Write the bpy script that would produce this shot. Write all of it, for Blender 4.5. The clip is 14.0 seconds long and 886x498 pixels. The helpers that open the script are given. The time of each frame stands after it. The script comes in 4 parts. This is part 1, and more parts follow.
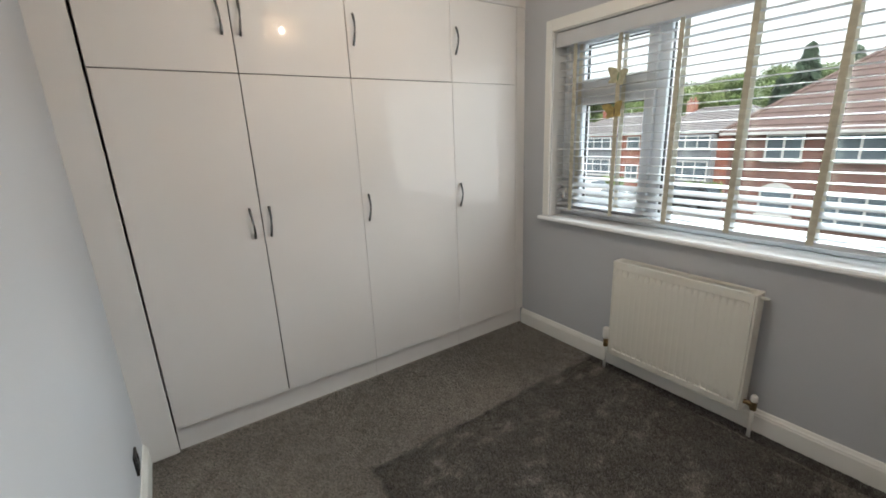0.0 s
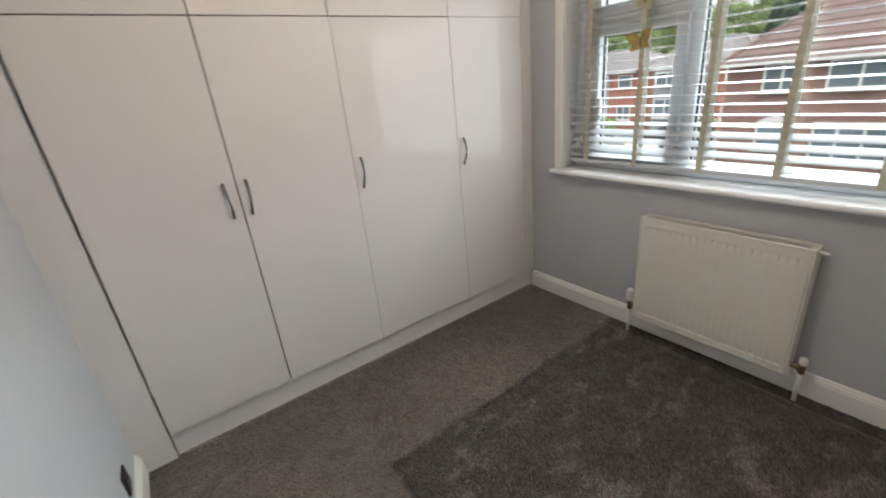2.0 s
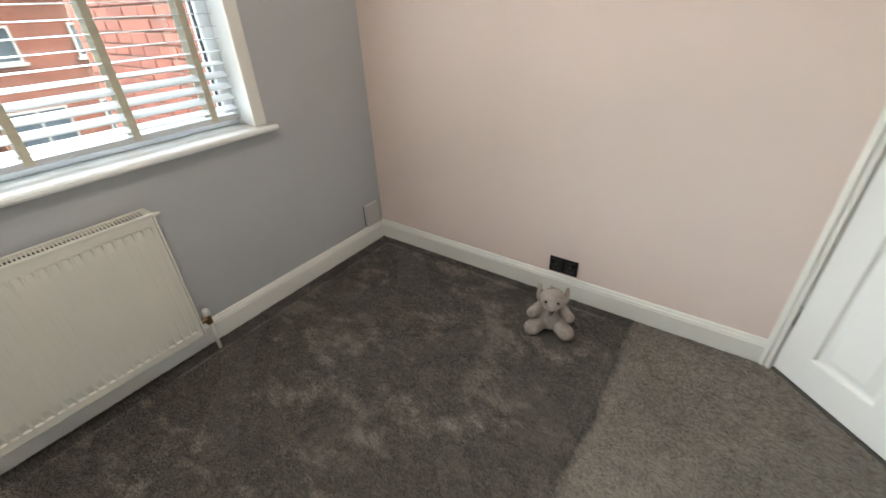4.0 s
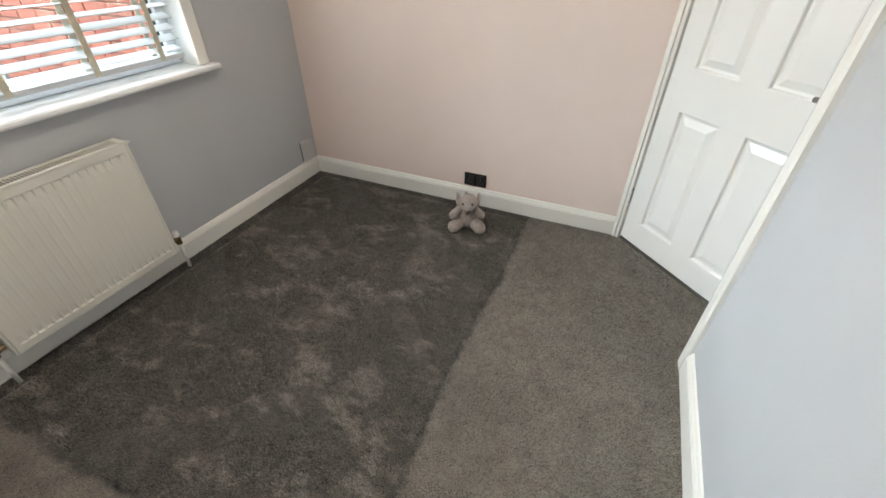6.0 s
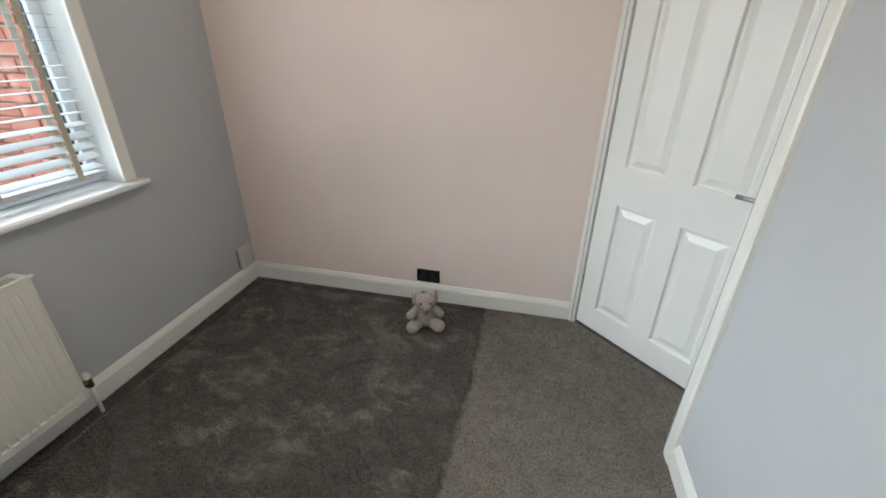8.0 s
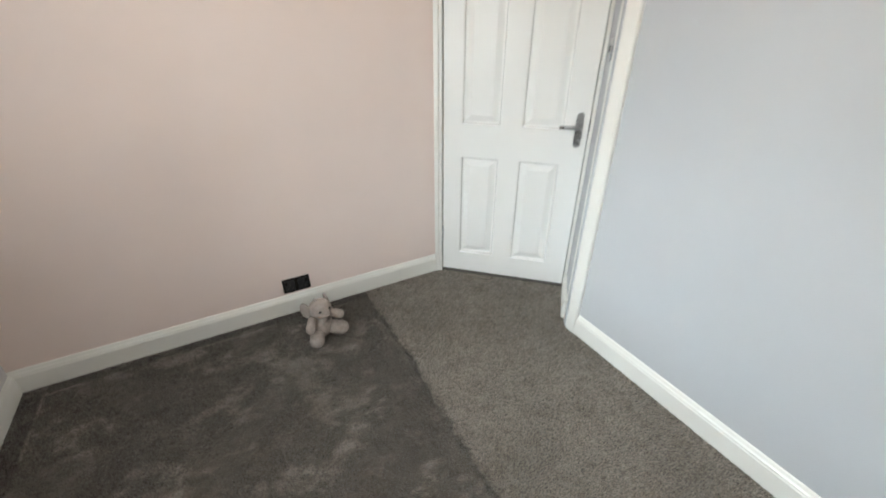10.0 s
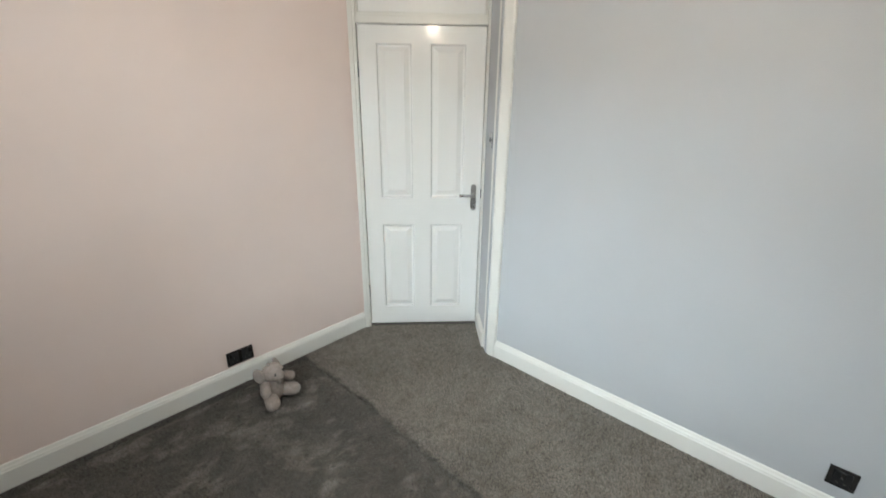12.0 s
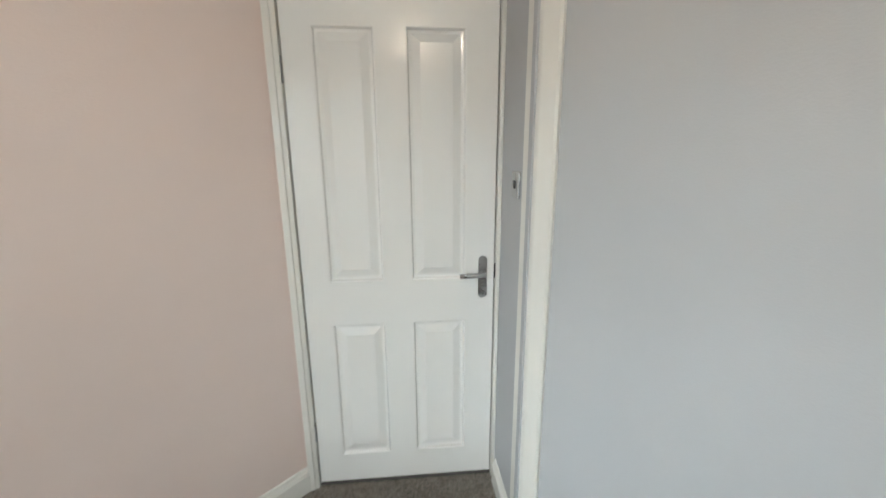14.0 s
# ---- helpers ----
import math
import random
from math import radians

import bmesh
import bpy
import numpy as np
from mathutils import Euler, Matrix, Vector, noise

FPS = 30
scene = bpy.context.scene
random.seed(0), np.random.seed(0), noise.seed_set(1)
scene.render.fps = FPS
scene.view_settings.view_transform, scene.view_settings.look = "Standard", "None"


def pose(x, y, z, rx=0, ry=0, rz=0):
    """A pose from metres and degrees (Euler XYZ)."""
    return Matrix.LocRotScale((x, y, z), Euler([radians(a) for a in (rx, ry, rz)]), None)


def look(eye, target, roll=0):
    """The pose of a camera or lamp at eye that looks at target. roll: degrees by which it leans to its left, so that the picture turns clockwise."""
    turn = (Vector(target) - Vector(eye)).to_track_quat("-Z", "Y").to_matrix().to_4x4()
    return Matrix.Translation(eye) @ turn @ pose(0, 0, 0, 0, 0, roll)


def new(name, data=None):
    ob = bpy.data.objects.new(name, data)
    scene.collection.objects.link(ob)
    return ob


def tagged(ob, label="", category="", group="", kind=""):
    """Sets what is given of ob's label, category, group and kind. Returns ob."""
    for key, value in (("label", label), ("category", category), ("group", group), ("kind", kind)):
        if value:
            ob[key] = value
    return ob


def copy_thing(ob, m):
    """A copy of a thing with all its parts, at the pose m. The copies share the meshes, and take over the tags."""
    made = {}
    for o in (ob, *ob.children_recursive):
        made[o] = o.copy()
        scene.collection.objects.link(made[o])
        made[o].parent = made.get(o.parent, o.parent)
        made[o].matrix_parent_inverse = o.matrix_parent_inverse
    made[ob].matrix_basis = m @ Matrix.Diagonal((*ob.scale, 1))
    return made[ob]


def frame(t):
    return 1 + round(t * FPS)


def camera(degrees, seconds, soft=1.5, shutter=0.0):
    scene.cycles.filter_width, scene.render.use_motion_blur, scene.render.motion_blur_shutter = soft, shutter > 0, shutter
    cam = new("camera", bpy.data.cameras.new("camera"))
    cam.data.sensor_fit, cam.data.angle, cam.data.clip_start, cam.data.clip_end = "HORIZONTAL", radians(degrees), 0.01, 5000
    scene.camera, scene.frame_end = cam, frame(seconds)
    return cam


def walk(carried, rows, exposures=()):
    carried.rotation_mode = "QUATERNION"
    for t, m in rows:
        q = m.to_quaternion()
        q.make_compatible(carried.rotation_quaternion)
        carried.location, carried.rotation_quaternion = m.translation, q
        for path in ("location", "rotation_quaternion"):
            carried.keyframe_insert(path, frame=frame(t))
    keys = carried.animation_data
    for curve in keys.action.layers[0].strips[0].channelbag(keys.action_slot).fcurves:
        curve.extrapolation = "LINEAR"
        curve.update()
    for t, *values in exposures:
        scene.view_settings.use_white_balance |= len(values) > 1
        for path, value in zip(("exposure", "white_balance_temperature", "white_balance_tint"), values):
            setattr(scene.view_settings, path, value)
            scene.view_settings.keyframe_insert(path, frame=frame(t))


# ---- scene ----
cam = camera(94.1, 14.0, soft=1.5, shutter=0.25)
PATH = [
    (0, (0.274, 0.621, 1.461), (1.347, 2.224, 0.933), -2.5),
    (0.5, (0.247, 0.591, 1.539), (1.217, 2.29, 1.121), -2.6),
    (1, (0.258, 0.574, 1.552), (1.171, 2.311, 1.163), -3.4),
    (1.5, (0.288, 0.662, 1.523), (1.146, 2.409, 1.063), -3.8),
    (2, (0.367, 0.891, 1.456), (1.417, 2.424, 0.716), -5.8),
    (2.2, (0.444, 0.978, 1.424), (1.626, 2.354, 0.576), -7.6),
    (2.5, (0.612, 1.137, 1.362), (2.063, 2.049, 0.333), -7.2),
    (3, (0.821, 1.343, 1.363), (2.439, 1.273, 0.19), -5.3),
    (3.5, (0.852, 1.524, 1.326), (2.182, 0.532, 0.209), -2.9),
    (4, (0.69, 1.75, 1.355), (1.697, 0.365, 0.322), -2.3),
    (4.2, (0.647, 1.875, 1.393), (1.552, 0.415, 0.368), -1.5),
    (6.3, (0.465, 2.265, 1.418), (1.074, 0.792, 0.21), -0.8),
    (6.5, (0.5, 2.285, 1.444), (1.11, 0.69, 0.401), -0.6),
    (7, (0.538, 2.316, 1.557), (1.133, 0.475, 1.048), -0.1),
    (7.5, (0.587, 2.305, 1.542), (1.077, 0.448, 0.985), 0.7),
    (7.7, (0.608, 2.255, 1.499), (1.064, 0.453, 0.759), 0.9),
    (9.8, (1.28, 1.918, 1.455), (0.615, 0.411, 0.321), -0.5),
    (10, (1.428, 2.038, 1.485), (0.585, 0.521, 0.492), 0.1),
    (10.5, (1.641, 2.18, 1.567), (0.581, 0.636, 0.866), 0.3),
    (11, (1.864, 2.197, 1.583), (0.647, 0.69, 1.086), 0.3),
    (11.5, (1.968, 2.236, 1.578), (0.615, 0.83, 1.142), 0.2),
    (12, (1.916, 2.215, 1.567), (0.535, 0.934, 0.894), 0.7),
    (12.5, (1.874, 2.144, 1.459), (0.533, 0.958, 0.567), 1.0),
    (13, (1.764, 2.032, 1.491), (0.455, 0.769, 0.658), 0.4),
    (13.5, (1.468, 1.77, 1.533), (0.157, 0.411, 0.872), -0.6),
    (14, (1.103, 1.442, 1.485), (-0.361, 0.169, 0.999), -0.4),
]
EXPOSURES = [(0.0, 0.96, 6600, 8), (1.5, 0.80, 6650, 9), (2.0, 1.00, 6650, 9), (2.5, 1.24, 6750, 9), (3.0, 1.38, 7050, 10), (3.5, 1.46, 7100, 10), (4.0, 1.40, 6700, 7), (6.5, 1.50, 6600, 8),
             (7.0, 1.06, 6500, 7), (7.5, 1.06, 6400, 7), (10.0, 1.42, 6500, 7), (10.5, 1.30, 6550, 8), (11.0, 1.28, 6500, 7), (12.0, 1.29, 6400, 5), (13.0, 1.42, 6500, 7), (14.0, 1.02, 6600, 6)]
walk(cam, [(t, look(eye, target, roll)) for t, eye, target, roll in PATH], EXPOSURES)

# ---- daylight and lamps ----
world = bpy.data.worlds.new("overcast_sky")
scene.world = world
world.use_nodes = True
wn = world.node_tree
sky = wn.nodes.new("ShaderNodeTexSky")
sky.sky_type = 'NISHITA'
sky.sun_disc = False
sky.sun_elevation = radians(48)
sky.sun_rotation = radians(214)
sky.air_density, sky.dust_density, sky.ozone_density = 1.0, 8.0, 1.0
wn.nodes["Background"].inputs["Strength"].default_value = 0.08
cloud = wn.nodes.new("ShaderNodeMix")
cloud.data_type, cloud.blend_type = 'RGBA', 'ADD'
cloud.inputs[0].default_value = 1.0
cloud.inputs[7].default_value = (8.6, 8.95, 9.4, 1)   # an even white cloud layer over the clear sky
wn.links.new(sky.outputs[0], cloud.inputs[6])
wn.links.new(cloud.outputs[2], wn.nodes["Background"].inputs["Color"])

sun_data = bpy.data.lights.new("sun", 'SUN')
sun_data.energy, sun_data.angle, sun_data.color = 1.15, radians(25), (1.0, 0.96, 0.9)
sun = new("sun", sun_data)
sun.matrix_world = look((-6, -9, 12), (0, 0, 0))

# the open sky above the street
sky_lamp = bpy.data.lights.new("window_daylight", 'AREA')
sky_lamp.shape, sky_lamp.size, sky_lamp.size_y = 'RECTANGLE', 7.0, 5.0
sky_lamp.energy, sky_lamp.color, sky_lamp.spread = 690.0, (0.80, 0.92, 1.0), radians(120)
sky_light = new("window_daylight", sky_lamp)
sky_light.matrix_world = look((7.6, 1.9, 4.6), (2.4, 1.5, 1.4))

# daylight that the blind scatters into the room, in the window's opening
blind_lamp = bpy.data.lights.new("opening_daylight", 'AREA')
blind_lamp.shape, blind_lamp.size, blind_lamp.size_y = 'RECTANGLE', 1.76, 1.03
blind_lamp.energy, blind_lamp.color, blind_lamp.spread = 4.6, (0.88, 0.95, 1.0), radians(172)
blind_light = new("opening_daylight", blind_lamp)
blind_light.matrix_world = look((2.488, 1.612, 1.43), (1.0, 1.612, 1.43))

bulb_lamp = bpy.data.lights.new("pendant_glow", 'POINT')
bulb_lamp.energy, bulb_lamp.color, bulb_lamp.shadow_soft_size = 9.0, (1.0, 0.945, 0.885), 0.014
bulb_light = new("pendant_glow", bulb_lamp)
bulb_light.location = (1.19, 1.66, 2.235)


# ---- materials ----
def material(name, colour, rough=0.5, metal=0.0, spec=0.5):
    m = bpy.data.materials.new(name)
    m.use_nodes = True
    b = m.node_tree.nodes["Principled BSDF"]
    b.inputs["Base Color"].default_value = (*colour, 1)
    b.inputs["Roughness"].default_value = rough
    b.inputs["Metallic"].default_value = metal
    b.inputs["Specular IOR Level"].default_value = spec
    return m


def node(m, kind, **values):
    n = m.node_tree.nodes.new(kind)
    for key, value in values.items():
        n.inputs[key.replace("_", " ")].default_value = value
    return n


def wire(m, a, b):
    m.node_tree.links.new(a, b)


def shader(m):
    return m.node_tree.nodes["Principled BSDF"]


def place_of(m):
    return m.node_tree.nodes.new("ShaderNodeTexCoord").outputs["Object"]


def noise_of(m, scale, detail=4.0, rough=0.55, source=None):
    n = node(m, "ShaderNodeTexNoise", Scale=scale, Detail=detail, Roughness=rough)
    wire(m, source or place_of(m), n.inputs["Vector"])
    return n.outputs["Fac"]


def ramp(m, fac, stops):
    r = m.node_tree.nodes.new("ShaderNodeValToRGB")
    el = r.color_ramp.elements
    while len(el) < len(stops):
        el.new(0.5)
    for e, (at, colour) in zip(el, stops):
        e.position, e.color = at, (*colour, 1)
    wire(m, fac, r.inputs["Fac"])
    return r.outputs["Color"]


def mix(m, fac, a, b, how='MIX'):
    n = m.node_tree.nodes.new("ShaderNodeMix")
    n.data_type, n.blend_type = 'RGBA', how
    for sock, value in ((n.inputs[0], fac), (n.inputs[6], a), (n.inputs[7], b)):
        if isinstance(value, (int, float)):
            sock.default_value = value
        elif isinstance(value, tuple):
            sock.default_value = (*value, 1)
        else:
            wire(m, value, sock)
    return n.outputs[2]


def calc(m, op, a, b=0.0, c=None):
    n = m.node_tree.nodes.new("ShaderNodeMath")
    n.operation = op
    for i, value in enumerate((a, b) if c is None else (a, b, c)):
        if isinstance(value, (int, float)):
            n.inputs[i].default_value = value
        else:
            wire(m, value, n.inputs[i])
    return n.outputs[0]


def bump(m, height, strength, distance):
    n = node(m, "ShaderNodeBump", Strength=strength, Distance=distance)
    wire(m, height, n.inputs["Height"])
    wire(m, n.outputs["Normal"], shader(m).inputs["Normal"])


def varied(name, colour, rough, amount=0.06, scale=3.0, grain=120.0, relief=0.0006, metal=0.0, spec=0.5, dull=0.16):
    """A painted or plain surface with faint blotches, fine grain and uneven gloss."""
    m = material(name, colour, rough, metal, spec)
    big, fine = noise_of(m, scale), noise_of(m, grain, 3.0)
    dark = tuple(c * (1 - amount) for c in colour)
    light = tuple(min(1, c * (1 + amount)) for c in colour)
    wire(m, ramp(m, big, [(0.3, dark), (0.7, light)]), shader(m).inputs["Base Color"])
    wire(m, calc(m, 'MULTIPLY_ADD', big, dull, rough - dull / 2), shader(m).inputs["Roughness"])
    bump(m, fine, 0.35, relief)
    return m


GREY_WALL = varied("grey_emulsion", (0.492, 0.499, 0.515), 0.6, 0.03, 1.6, 190.0, 0.0016, spec=0.35)
PINK_WALL = varied("pink_emulsion", (0.818, 0.687, 0.634), 0.6, 0.03, 1.6, 190.0, 0.0016, spec=0.35)
CEILING = varied("white_ceiling_paint", (0.78, 0.77, 0.75), 0.8, 0.02, 1.2, 200.0, 0.001)
GLOSS = varied("white_gloss_paint", (0.795, 0.779, 0.732), 0.3, 0.008, 4.0, 60.0, 0.0002, dull=0.06)
# gloss white again, whitened for the daylight on sill and recess lining
SILL_DAYLIT = varied("white_gloss_sill_daylit", (0.82, 0.82, 0.81), 0.16, 0.01, 4.0, 60.0, 0.0002, dull=0.05)
DOOR_PAINT = varied("satin_white_door", (0.86, 0.85, 0.825), 0.24, 0.01, 3.0, 90.0, 0.0003, spec=0.25, dull=0.05)
LAMINATE = varied("gloss_white_laminate", (0.77, 0.74, 0.715), 0.5, 0.015, 2.0, 9.0, 0.0002, spec=0.05, dull=0.06)
shader(LAMINATE).inputs["Coat Weight"].default_value = 1.0
shader(LAMINATE).inputs["Coat Roughness"].default_value = 0.03
shader(DOOR_PAINT).inputs["Coat Weight"].default_value = 0.4
shader(DOOR_PAINT).inputs["Coat Roughness"].default_value = 0.14
FILLER = varied("white_filler_panel", (0.76, 0.74, 0.72), 0.35, 0.02, 3.0, 60.0, 0.0004)
# dark tone standing in for the shade in gaps, hollows and holes
GAP_SHADE = varied("dark_gap_shade", (0.13, 0.12, 0.11), 0.6)
RAD = varied("cream_radiator_enamel", (0.73, 0.705, 0.63), 0.32, 0.02, 5.0, 90.0, 0.0003)
UPVC = varied("white_upvc", (0.82, 0.85, 0.88), 0.25, 0.02, 4.0, 80.0, 0.0002)
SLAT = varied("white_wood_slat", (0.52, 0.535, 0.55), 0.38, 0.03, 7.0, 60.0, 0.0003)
# one cream tape: darkened on the backlit room side, paled on the daylit side
TAPE_BACKLIT = varied("cream_cotton_tape_backlit", (0.50, 0.465, 0.36), 0.9, 0.08, 30.0, 700.0, 0.0008)
TAPE_DAYLIT = varied("cream_cotton_tape_daylit", (0.70, 0.67, 0.56), 0.9, 0.06, 30.0, 700.0, 0.0008)
CHROME = varied("satin_chrome", (0.42, 0.42, 0.42), 0.28, 0.05, 12.0, 400.0, 0.0002, metal=1.0)
DARK_CHROME = varied("dark_brushed_chrome", (0.19, 0.19, 0.19), 0.24, 0.06, 12.0, 400.0, 0.0002, metal=1.0)
NICKEL = varied("black_nickel", (0.045, 0.042, 0.04), 0.25, 0.1, 12.0, 300.0, 0.0002, metal=0.4)
BLACK = varied("black_plastic", (0.015, 0.015, 0.016), 0.4)
BRASS = varied("aged_brass", (0.30, 0.22, 0.12), 0.35, 0.15, 40.0, 300.0, 0.0003, metal=1.0)
WHITE_PLASTIC = varied("white_plastic", (0.78, 0.76, 0.72), 0.35)
RUBBER = varied("black_gasket", (0.02, 0.02, 0.022), 0.6)
PLUSH = varied("grey_plush", (0.345, 0.295, 0.268), 0.95, 0.14, 60.0, 500.0, 0.003)
CORD = varied("white_cord", (0.72, 0.72, 0.70), 0.8)


def carpet_material():
    """Grey cut pile: the nap lies one way on the walked strips and the other way, darker, in the middle."""
    m = material("grey_cut_pile_carpet", (0.1, 0.1, 0.1), 1.0, 0.0, 0.1)
    here = place_of(m)
    xyz = m.node_tree.nodes.new("ShaderNodeSeparateXYZ")
    wire(m, here, xyz.inputs[0])
    wob = calc(m, 'MULTIPLY_ADD', noise_of(m, 26.0, 5.0), 0.05, -0.025)
    lean = calc(m, 'MULTIPLY_ADD', noise_of(m, 1.3, 2.0), 0.08, -0.04)
    wob = calc(m, 'ADD', wob, lean)
    east = calc(m, 'SUBTRACT', calc(m, 'ADD', xyz.outputs[0], wob), 0.845)
    south = calc(m, 'SUBTRACT', 2.118, calc(m, 'ADD', xyz.outputs[1], wob))
    inside = calc(m, 'MINIMUM', east, south)
    mask = node(m, "ShaderNodeMapRange", From_Min=-0.006, From_Max=0.006)
    wire(m, inside, mask.inputs[0])
    tuft = noise_of(m, 260.0, 2.0, 0.6)
    mid = noise_of(m, 34.0, 4.0, 0.6)
    blot = noise_of(m, 8.0, 6.0, 0.66)
    wide = noise_of(m, 1.7, 2.0)
    strip = ramp(m, mid, [(0.28, (0.322, 0.296, 0.266)), (0.72, (0.390, 0.359, 0.323))])
    nap = ramp(m, mid, [(0.3, (0.122, 0.110, 0.097)), (0.75, (0.166, 0.150, 0.133))])
    strokes = []
    for turn, sx, sy in ((35.0, 3.0, 5.0), (-48.0, 3.6, 5.6), (80.0, 2.5, 4.2)):
        way = node(m, "ShaderNodeMapping", Rotation=(0, 0, radians(turn)), Scale=(sx, sy, 1.0), Location=(turn, 0, 0))
        wire(m, here, way.inputs["Vector"])
        patch = ramp(m, noise_of(m, 1.0, 5.0, 0.6, way.outputs[0]), [(0.565, (0, 0, 0)), (0.65, (1, 1, 1))])
        strokes.append(calc(m, 'MULTIPLY', patch, ramp(m, noise_of(m, 2.4, 2.0, 0.5, way.outputs[0]), [(0.36, (0, 0, 0)), (0.50, (1, 1, 1))])))
    brushed = calc(m, 'MAXIMUM', calc(m, 'MAXIMUM', strokes[0], strokes[1]), strokes[2])
    brushed = calc(m, 'MULTIPLY_ADD', ramp(m, blot, [(0.5, (0, 0, 0)), (0.75, (1, 1, 1))]), 0.4, brushed)
    nap = mix(m, calc(m, 'MINIMUM', calc(m, 'MULTIPLY', brushed, 0.62), 1.0), nap, (0.42, 0.39, 0.352))
    # a faint pale crease where the carpet was pressed against the gripper, the colour darker from it to the wall
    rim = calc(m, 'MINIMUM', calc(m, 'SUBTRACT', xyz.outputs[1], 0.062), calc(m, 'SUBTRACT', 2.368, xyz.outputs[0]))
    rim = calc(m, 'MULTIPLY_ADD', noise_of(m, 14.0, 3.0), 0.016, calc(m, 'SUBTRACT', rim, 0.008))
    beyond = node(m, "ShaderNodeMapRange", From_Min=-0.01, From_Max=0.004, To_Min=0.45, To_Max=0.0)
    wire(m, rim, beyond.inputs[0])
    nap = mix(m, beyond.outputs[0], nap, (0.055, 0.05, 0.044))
    line = node(m, "ShaderNodeMapRange", From_Min=0.0, From_Max=0.010, To_Min=1.0, To_Max=0.0)
    wire(m, calc(m, 'ABSOLUTE', rim), line.inputs[0])
    gaps = ramp(m, noise_of(m, 5.0, 3.0), [(0.42, (0, 0, 0)), (0.58, (1, 1, 1))])
    nap = mix(m, calc(m, 'MULTIPLY', line.outputs[0], gaps), nap, (0.33, 0.305, 0.27))
    strip = mix(m, calc(m, 'MULTIPLY', ramp(m, wide, [(0.42, (0, 0, 0)), (0.66, (1, 1, 1))]), 0.35), strip, (0.125, 0.113, 0.098))
    mottle = ramp(m, noise_of(m, 11.0, 5.0, 0.62), [(0.33, (0.82, 0.80, 0.77)), (0.5, (1.02, 1.0, 0.98)), (0.70, (1.14, 1.12, 1.09))])
    base = mix(m, 1.0, mix(m, mask.outputs[0], strip, nap), mottle, 'MULTIPLY')
    # the groove between the two naps is only coloured dark, in broken stretches
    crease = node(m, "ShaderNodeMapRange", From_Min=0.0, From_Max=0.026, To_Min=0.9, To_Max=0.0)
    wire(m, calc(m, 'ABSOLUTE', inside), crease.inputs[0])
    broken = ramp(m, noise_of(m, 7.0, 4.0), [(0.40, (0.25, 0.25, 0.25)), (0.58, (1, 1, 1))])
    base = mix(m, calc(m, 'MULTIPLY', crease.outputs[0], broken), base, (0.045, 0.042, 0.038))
    grainy = mix(m, 0.95, base, ramp(m, tuft, [(0.28, (0.25, 0.25, 0.25)), (0.72, (1.05, 1.05, 1.05))]), 'MULTIPLY')
    each = m.node_tree.nodes.new("ShaderNodeNewGeometry").outputs["Random Per Island"]
    yarn = ramp(m, each, [(0.0, (0.36, 0.35, 0.34)), (0.55, (0.98, 0.955, 0.93)), (1.0, (1.95, 1.89, 1.82))])
    wire(m, mix(m, 1.0, grainy, yarn, 'MULTIPLY'), shader(m).inputs["Base Color"])
    shader(m).inputs["Sheen Weight"].default_value = 0.4
    shader(m).inputs["Sheen Roughness"].default_value = 0.5
    bump(m, calc(m, 'ADD', calc(m, 'MULTIPLY', tuft, 0.6), mid), 0.9, 0.008)
    return m


CARPET = carpet_material()


def carpet_pile(parent, count, seed):
    """Upright yarn tufts over the whole floor; they lean with the nap, towards the window in the brushed middle."""
    g = np.random.default_rng(seed)
    p = np.stack([g.uniform(-0.3, 2.46, count), g.uniform(-0.02, 2.81, count)], 1)
    edge = 0.012 * np.sin(p[:, 0] * 7) + 0.012 * np.sin(p[:, 1] * 9 + 1)
    middle = (p[:, 0] + edge > 0.845) & (p[:, 1] + edge < 2.118)
    patch = np.sin(p[:, 0] * 9 + 2.2 * np.sin(p[:, 1] * 5)) + np.sin(p[:, 1] * 11 + 2.0 * np.sin(p[:, 0] * 6))
    turn = np.where(middle, np.where(patch > 0.9, 1.6, 0.25), 2.9) + g.normal(0, 0.75, count)
    lean = 0.0038 + 0.0028 * g.random(count)
    high = 0.004 + 0.004 * g.random(count)
    face = g.uniform(0, math.tau, count)
    half = 0.0011 + 0.0009 * g.random(count)
    v = np.zeros((count, 3, 3))
    v[:, 0, 0], v[:, 0, 1] = p[:, 0] - half * np.cos(face), p[:, 1] - half * np.sin(face)
    v[:, 1, 0], v[:, 1, 1] = p[:, 0] + half * np.cos(face), p[:, 1] + half * np.sin(face)
    v[:, 2, 0], v[:, 2, 1], v[:, 2, 2] = p[:, 0] + lean * np.cos(turn), p[:, 1] + lean * np.sin(turn), high
    me = bpy.data.meshes.new("pile")
    me.vertices.add(count * 3)
    me.vertices.foreach_set("co", v.ravel())
    me.loops.add(count * 3)
    me.loops.foreach_set("vertex_index", np.arange(count * 3, dtype=np.int32))
    me.polygons.add(count)
    me.polygons.foreach_set("loop_start", np.arange(0, count * 3, 3, dtype=np.int32))
    me.update(calc_edges=True)
    me.materials.append(CARPET)
    ob = new("pile", me)
    ob.parent = parent
    return tagged(ob, "short grey yarn tufts", kind="stuff")


